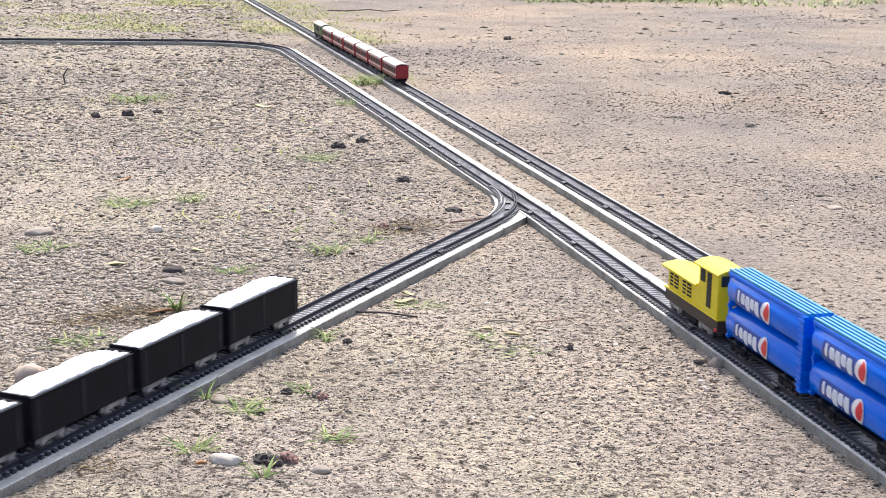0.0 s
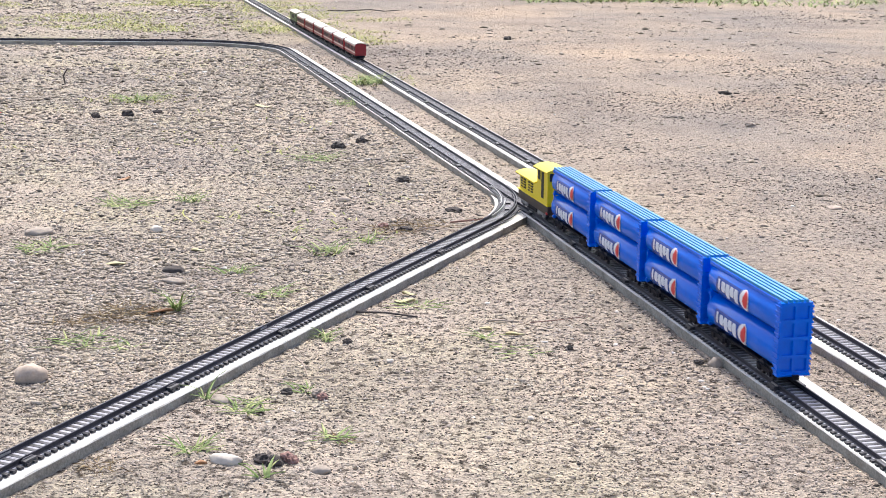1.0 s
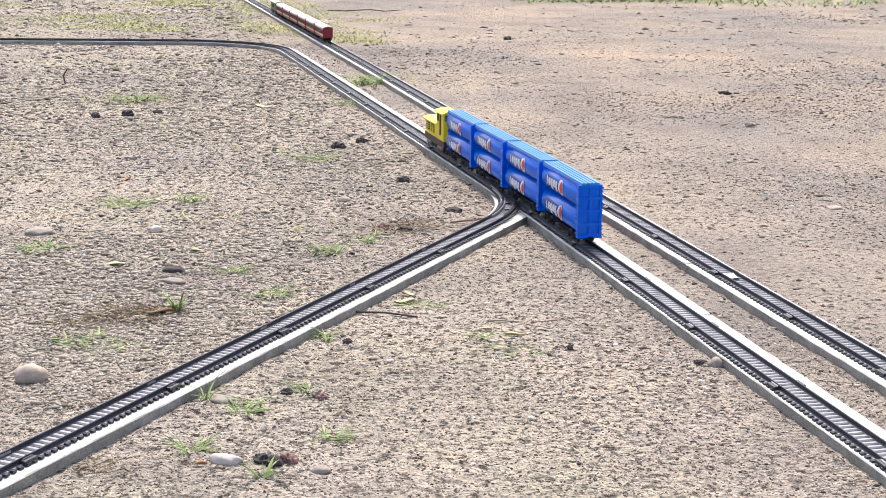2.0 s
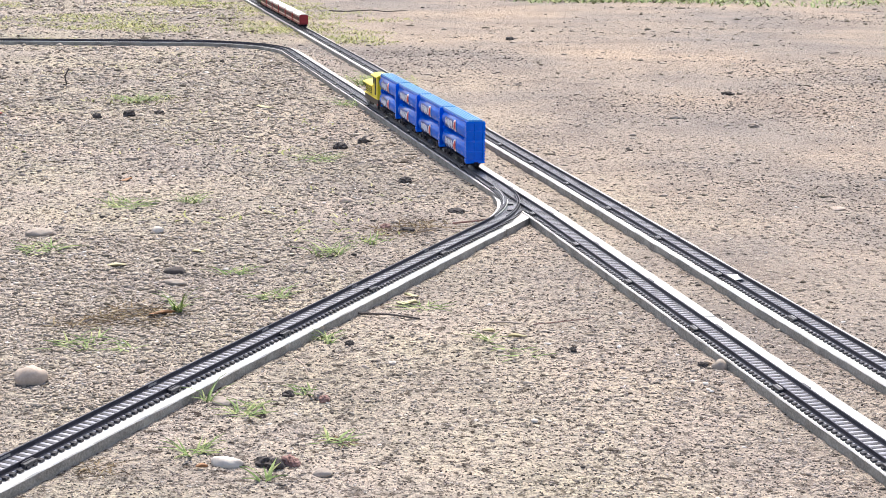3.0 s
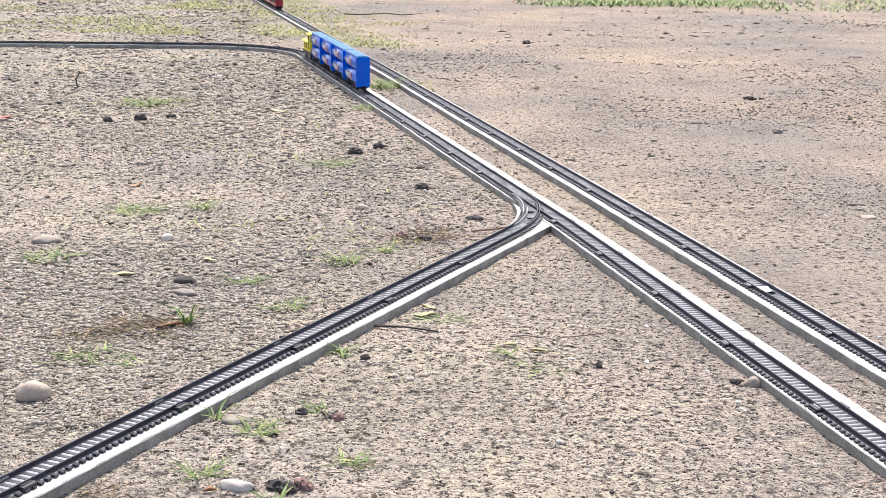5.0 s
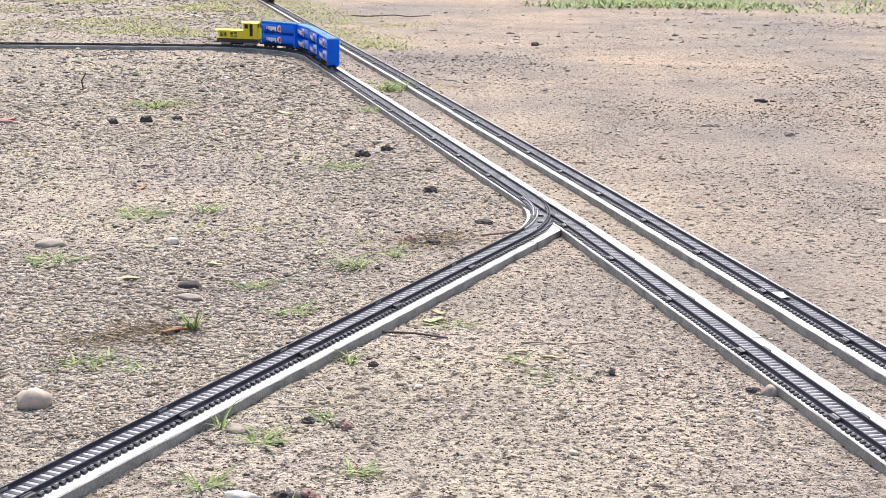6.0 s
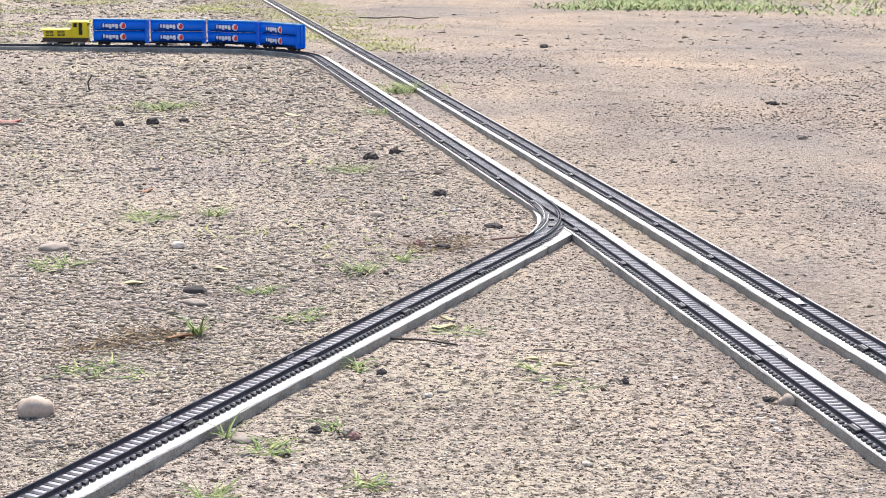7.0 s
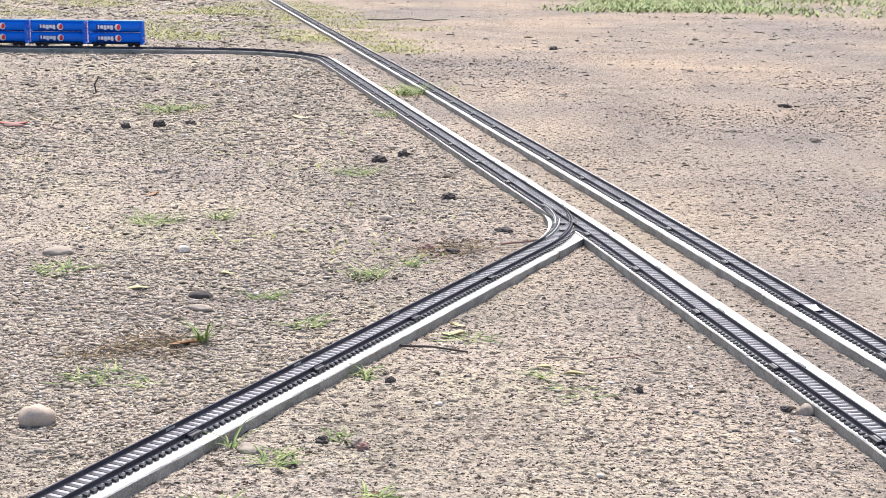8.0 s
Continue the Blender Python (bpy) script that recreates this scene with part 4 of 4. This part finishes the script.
# low weeds over the far yard and the grass verge
def weeds(name, label, spots, seed, length, spread, blades, mat=M_GRASS, flat=0.75):
    rng = random.Random(seed)
    bm = bmesh.new()
    for x, y in spots:
        for _ in range(blades):
            a = rng.uniform(0, 2 * math.pi)
            rad, b = spread * math.sqrt(rng.random()), rng.uniform(0, 2 * math.pi)
            root = Vector((x + rad * math.cos(b) * 1.6, y + rad * math.sin(b), 0))
            root.z = float(ground_height(root.x, root.y)) - 0.001
            way = Vector((math.cos(a), math.sin(a), 0))
            ln = length * rng.uniform(0.5, 1.2)
            w = Vector((-way.y, way.x, 0)) * length * 0.055
            mid = root + way * ln * 0.5 + Vector((0, 0, ln * (1 - flat) * rng.uniform(0.6, 1.4)))
            tip = root + way * ln + Vector((0, 0, ln * (1 - flat) * rng.uniform(0.2, 1.6)))
            q = [bm.verts.new(c) for c in (root - w, root + w, mid + w, mid - w, tip)]
            bm.faces.new((q[0], q[1], q[2], q[3]))
            bm.faces.new((q[3], q[2], q[4]))
    return tagged(part(name, bm, mat), label, "grass", kind="stuff")


spot = random.Random(77)
far_left = []
while len(far_left) < 150:
    x, y = spot.uniform(-1.8, 0.05), spot.uniform(3.7, 6.0)
    if x < -0.25 * (y - 3.8) - 0.12 and noise.noise(Vector((x * 2.2, y * 2.2, 4))) > -0.05:
        far_left.append((x, y))
far_left += [(-0.555, 4.356), (-0.593, 4.413), (-0.514, 4.291), (-0.612, 4.968), (-0.693, 5.019), (-0.201, 4.508), (-0.153, 4.559), (-0.531, 2.605), (-0.124, 2.899), (-0.125, 2.957), (-0.293, 4.838), (-0.942, 5.140)]
M_WEED = island_material("yellowed_weeds", [(0.0, (0.20, 0.24, 0.07)), (0.5, (0.36, 0.37, 0.13)), (1.0, (0.50, 0.45, 0.22))], 0.7)
weeds("weed_patches", "low yellow-green weeds scattered over the far dirt", far_left, 1, 0.022, 0.06, 70, M_WEED, 0.75)
mid_left = []
while len(mid_left) < 60:
    x, y = spot.uniform(-0.9, -0.05), spot.uniform(1.44, 3.7)
    if x < -0.25 * y + 0.41 and abs(x + 0.31 * y) < 0.37 * y and noise.noise(Vector((x * 3, y * 3, 9))) > 0.0:
        mid_left.append((x, y))
weeds("seedling_patches", "sparse pale green seedlings in the dirt yard", mid_left, 2, 0.018, 0.03, 7, M_WEED, 0.8)
verge = [(spot.uniform(0.35, 1.15), spot.uniform(5.50, 6.6)) for _ in range(170)] + [(spot.uniform(1.1, 2.9), spot.uniform(5.38, 7.2)) for _ in range(150)]
weeds("grass_verge", "yellow-green grass verge at the edge of the dirt yard", verge, 3, 0.045, 0.09, 20, M_GRASS, 0.7)


def twig(points, radius, label, mat):
    bm = bmesh.new()
    rings = []
    for i, (x, y, lift) in enumerate(points):
        r = radius * (1 - 0.5 * i / len(points))
        c = Vector((x, y, float(ground_height(x, y)) + r * 0.7 + lift))
        rings.append([bm.verts.new(c + Vector((r * math.cos(a) * 0.6, r * math.cos(a) * 0.8, r * math.sin(a)))) for a in (0.0, 1.26, 2.51, 3.77, 5.03)])
    for a, b in zip(rings, rings[1:]):
        for i in range(5):
            bm.faces.new((a[i], a[(i + 1) % 5], b[(i + 1) % 5], b[i]))
    bm.faces.new(rings[0])
    bm.faces.new(rings[-1])
    bmesh.ops.recalc_face_normals(bm, faces=bm.faces)
    return tagged(part("twig", bm, mat), label, "twig", "fallen twigs")


TWIG = "thin dark dry twig lying on dirt"
twig([(-0.068, 1.207, 0.001), (-0.038, 1.201, 0.002), (-0.010, 1.197, 0.0)], 0.0012, TWIG, M_STONE_DARK)
twig([(0.052, 1.185, 0.0), (0.062, 1.183, 0.001), (0.076, 1.181, 0.0)], 0.0011, TWIG, M_STONE_GREY)
twig([(0.087, 1.181, 0.0), (0.117, 1.186, 0.001), (0.142, 1.203, 0.0)], 0.0005, TWIG, M_STONE_RED)
twig([(-0.718, 2.834, 0.0), (-0.720, 2.832, 0.016), (-0.712, 2.834, 0.030)], 0.0020, "upright dark twig stuck in dirt", M_STONE_DARK)
twig([(-0.353, 4.923, 0.0), (-0.293, 4.886, 0.002), (-0.213, 4.935, 0.004), (-0.163, 4.923, 0.001), (-0.093, 4.996, 0.0)], 0.0022, TWIG, M_STONE_DARK)
twig([(0.023, 1.576, 0.001), (0.053, 1.588, 0.002), (0.085, 1.622, 0.0)], 0.0012, TWIG, M_STONE_RED)
twig([(-0.018, 1.531, 0.001), (0.002, 1.547, 0.003), (0.032, 1.544, 0.0)], 0.0010, "pale dry stalk lying on dirt", M_STONE_TAN)
twig([(-0.103, 1.050, 0.008), (-0.096, 1.042, 0.006), (-0.091, 1.029, 0.0)], 0.0009, "pale straw stalk leaning on a board strip", M_STONE_TAN)
twig([(-0.133, 1.017, 0.0), (-0.108, 1.015, 0.002), (-0.073, 1.030, 0.0)], 0.0005, "pale straw stalk lying on dirt", M_STONE_TAN)


def leaf(x, y, length, width, turn, label, mat, seed):
    """A dry leaf with a folded midrib and curled edges."""
    rng = random.Random(seed)
    bm = bmesh.new()
    rows = []
    for i in range(9):
        k = i / 8
        half = width * math.sin(math.pi * min(1, 0.04 + 0.96 * k)) ** 0.7 * (1.1 - 0.4 * k) + 0.0002
        row = []
        for j in (-1, -0.5, 0, 0.5, 1):
            z = 0.0012 + 0.0022 * abs(j) * (0.6 + 0.4 * math.sin(5 * k + seed)) + 0.0015 * (k - 0.5) ** 2 + rng.uniform(0, 0.0003)
            row.append(bm.verts.new(((k - 0.5) * length, j * half, z)))
        rows.append(row)
    for a, b in zip(rows, rows[1:]):
        for j in range(4):
            bm.faces.new((a[j], b[j], b[j + 1], a[j + 1]))
    ex = bmesh.ops.extrude_face_region(bm, geom=bm.faces[:])
    bmesh.ops.translate(bm, verts=[q for q in ex["geom"] if isinstance(q, bmesh.types.BMVert)], vec=(0, 0, -0.0003))
    bmesh.ops.recalc_face_normals(bm, faces=bm.faces)
    ob = smooth(part("leaf", bm, mat))
    ob.matrix_basis = Matrix.Translation((x, y, float(ground_height(x, y)))) @ Matrix.Rotation(turn, 4, "Z")
    return tagged(ob, label, "leaf", "fallen leaves")


M_LEAF_YELLOW = worn("yellow_dry_leaf", (0.38, 0.33, 0.17), (0.50, 0.45, 0.27), 90, 0.7)
M_LEAF_RED = worn("red_dry_leaf", (0.34, 0.05, 0.04), (0.46, 0.09, 0.06), 90, 0.6)
M_LEAF_BROWN = worn("orange_brown_dry_leaf", (0.26, 0.13, 0.06), (0.42, 0.22, 0.11), 90, 0.7)
YELLOW_LEAF = "pale yellow dry leaf lying on dirt"
for i, (x, y, ln, w, turn, label, mat) in enumerate([
    (-0.022, 1.246, 0.019, 0.0045, 0.1, YELLOW_LEAF, M_LEAF_YELLOW), (0.048, 1.155, 0.012, 0.0030, -0.5, YELLOW_LEAF, M_LEAF_YELLOW),
    (-0.308, 1.370, 0.020, 0.0040, 0.3, YELLOW_LEAF, M_LEAF_YELLOW), (-0.238, 1.435, 0.014, 0.0040, 0.2, "yellow-green leaf lying on dirt", M_LEAF_YELLOW),
    (-0.296, 2.532, 0.040, 0.0070, -0.6, YELLOW_LEAF, M_LEAF_YELLOW), (-0.741, 2.404, 0.045, 0.0120, 0.1, "curled dark red leaf on dirt", M_LEAF_RED),
    (-0.392, 1.818, 0.020, 0.0040, 0.9, "orange-brown dry leaf on dirt", M_LEAF_BROWN), (-0.233, 1.199, 0.022, 0.0025, 0.35, "pale brown dry leaf on straw", M_LEAF_BROWN),
    (-0.144, 0.850, 0.008, 0.0018, 0.2, "orange-brown dry leaf on dirt", M_LEAF_BROWN),
    (0.072, 1.143, 0.016, 0.0022, 0.05, YELLOW_LEAF, M_LEAF_YELLOW), (-0.018, 1.270, 0.014, 0.0030, -0.3, YELLOW_LEAF, M_LEAF_YELLOW),
]):
    leaf(x, y, ln, w, turn, label, mat, 500 + i)


def paper_scrap(u, v, length, width):
    """A torn, slightly curled scrap lying on the sleepers between the rails."""
    rng = random.Random(9)
    bm = bmesh.new()
    n = 7
    grid = []
    for i in range(n + 1):
        row = []
        for j in range(5):
            a, b = i / n - 0.5, j / 4 - 0.5
            edge = rng.uniform(0.85, 1.0) if i in (0, n) or j in (0, 4) else 1.0
            c = uv(u + a * length * edge, v + b * width * edge, BOARD_Z + 0.0018 + 0.0016 * (2 * a) ** 2 + rng.uniform(0, 0.0003))
            row.append(bm.verts.new(c))
        grid.append(row)
    for a, b in zip(grid, grid[1:]):
        for j in range(4):
            bm.faces.new((a[j], b[j], b[j + 1], a[j + 1]))
    ex = bmesh.ops.extrude_face_region(bm, geom=bm.faces[:])
    bmesh.ops.translate(bm, verts=[q for q in ex["geom"] if isinstance(q, bmesh.types.BMVert)], vec=(0, 0, 0.0002))
    bmesh.ops.recalc_face_normals(bm, faces=bm.faces)
    return tagged(part("paper_scrap", bm, M_WHITE), "torn white paper scrap lying between the rails", "paper scrap")


paper_scrap(-1.209, -0.566, 0.020, 0.0130)


# ---- movement ----
def place(line, s, half):
    """The pose of a vehicle whose bogies ride on the line around s."""
    a, b = line.at(s - half)[0], line.at(s + half)[0]
    m = (a + b) / 2
    return Matrix.Translation((m.x, m.y, RAIL_Z)) @ Matrix.Rotation(math.atan2(b.y - a.y, b.x - a.x), 4, "Z")


def run(ob, line, distance, half, back=False):
    rows = []
    for k in range(81):
        t = k * 0.1
        m = place(line, distance(t), half)
        rows.append((t, m @ Matrix.Rotation(math.pi, 4, "Z") if back else m))
    walk(ob, rows)


def motions():
    # steady running, losing a little in the bend
    tail = lambda t: 1.115 + 0.4568 * t + float(np.interp(t, (0, 1.4, 3, 4.4, 6, 6.5, 7, 7.5, 8), (0.004, 0.002, 0, 0, -0.055, -0.060, -0.066, -0.074, -0.074)))
    for i, w in enumerate(reversed(wagons_blue)):
        run(w, main_line, lambda t, i=i: tail(t) + 0.0636 + i * BLUE_PITCH, 0.042)
    run(loco_blue, main_line, lambda t: tail(t) + 4 * BLUE_PITCH + 0.0636, 0.034)
    red = lambda t: 3.393 + 0.4436 * t
    for i, w in enumerate(reversed(coaches_red)):
        run(w, back_line, lambda t, i=i: red(t) + 0.0695 + i * RED_PITCH, 0.0432)
    run(loco_red, back_line, lambda t: red(t) + 6 * RED_PITCH + 0.067, 0.0384)

    def black(t):
        # leaves the view quickly, then rolls to a stop
        d = 0.660 * t if t < 1.2 else 0.792 + 0.660 * 1.2 * (1 - math.exp(-(t - 1.2) / 1.2))
        return 3.097 - d
    for i, w in enumerate(wagons_black):
        run(w, branch_line, lambda t, i=i: black(t) - 0.0538 - i * BLACK_PITCH, 0.0327, True)


motions()
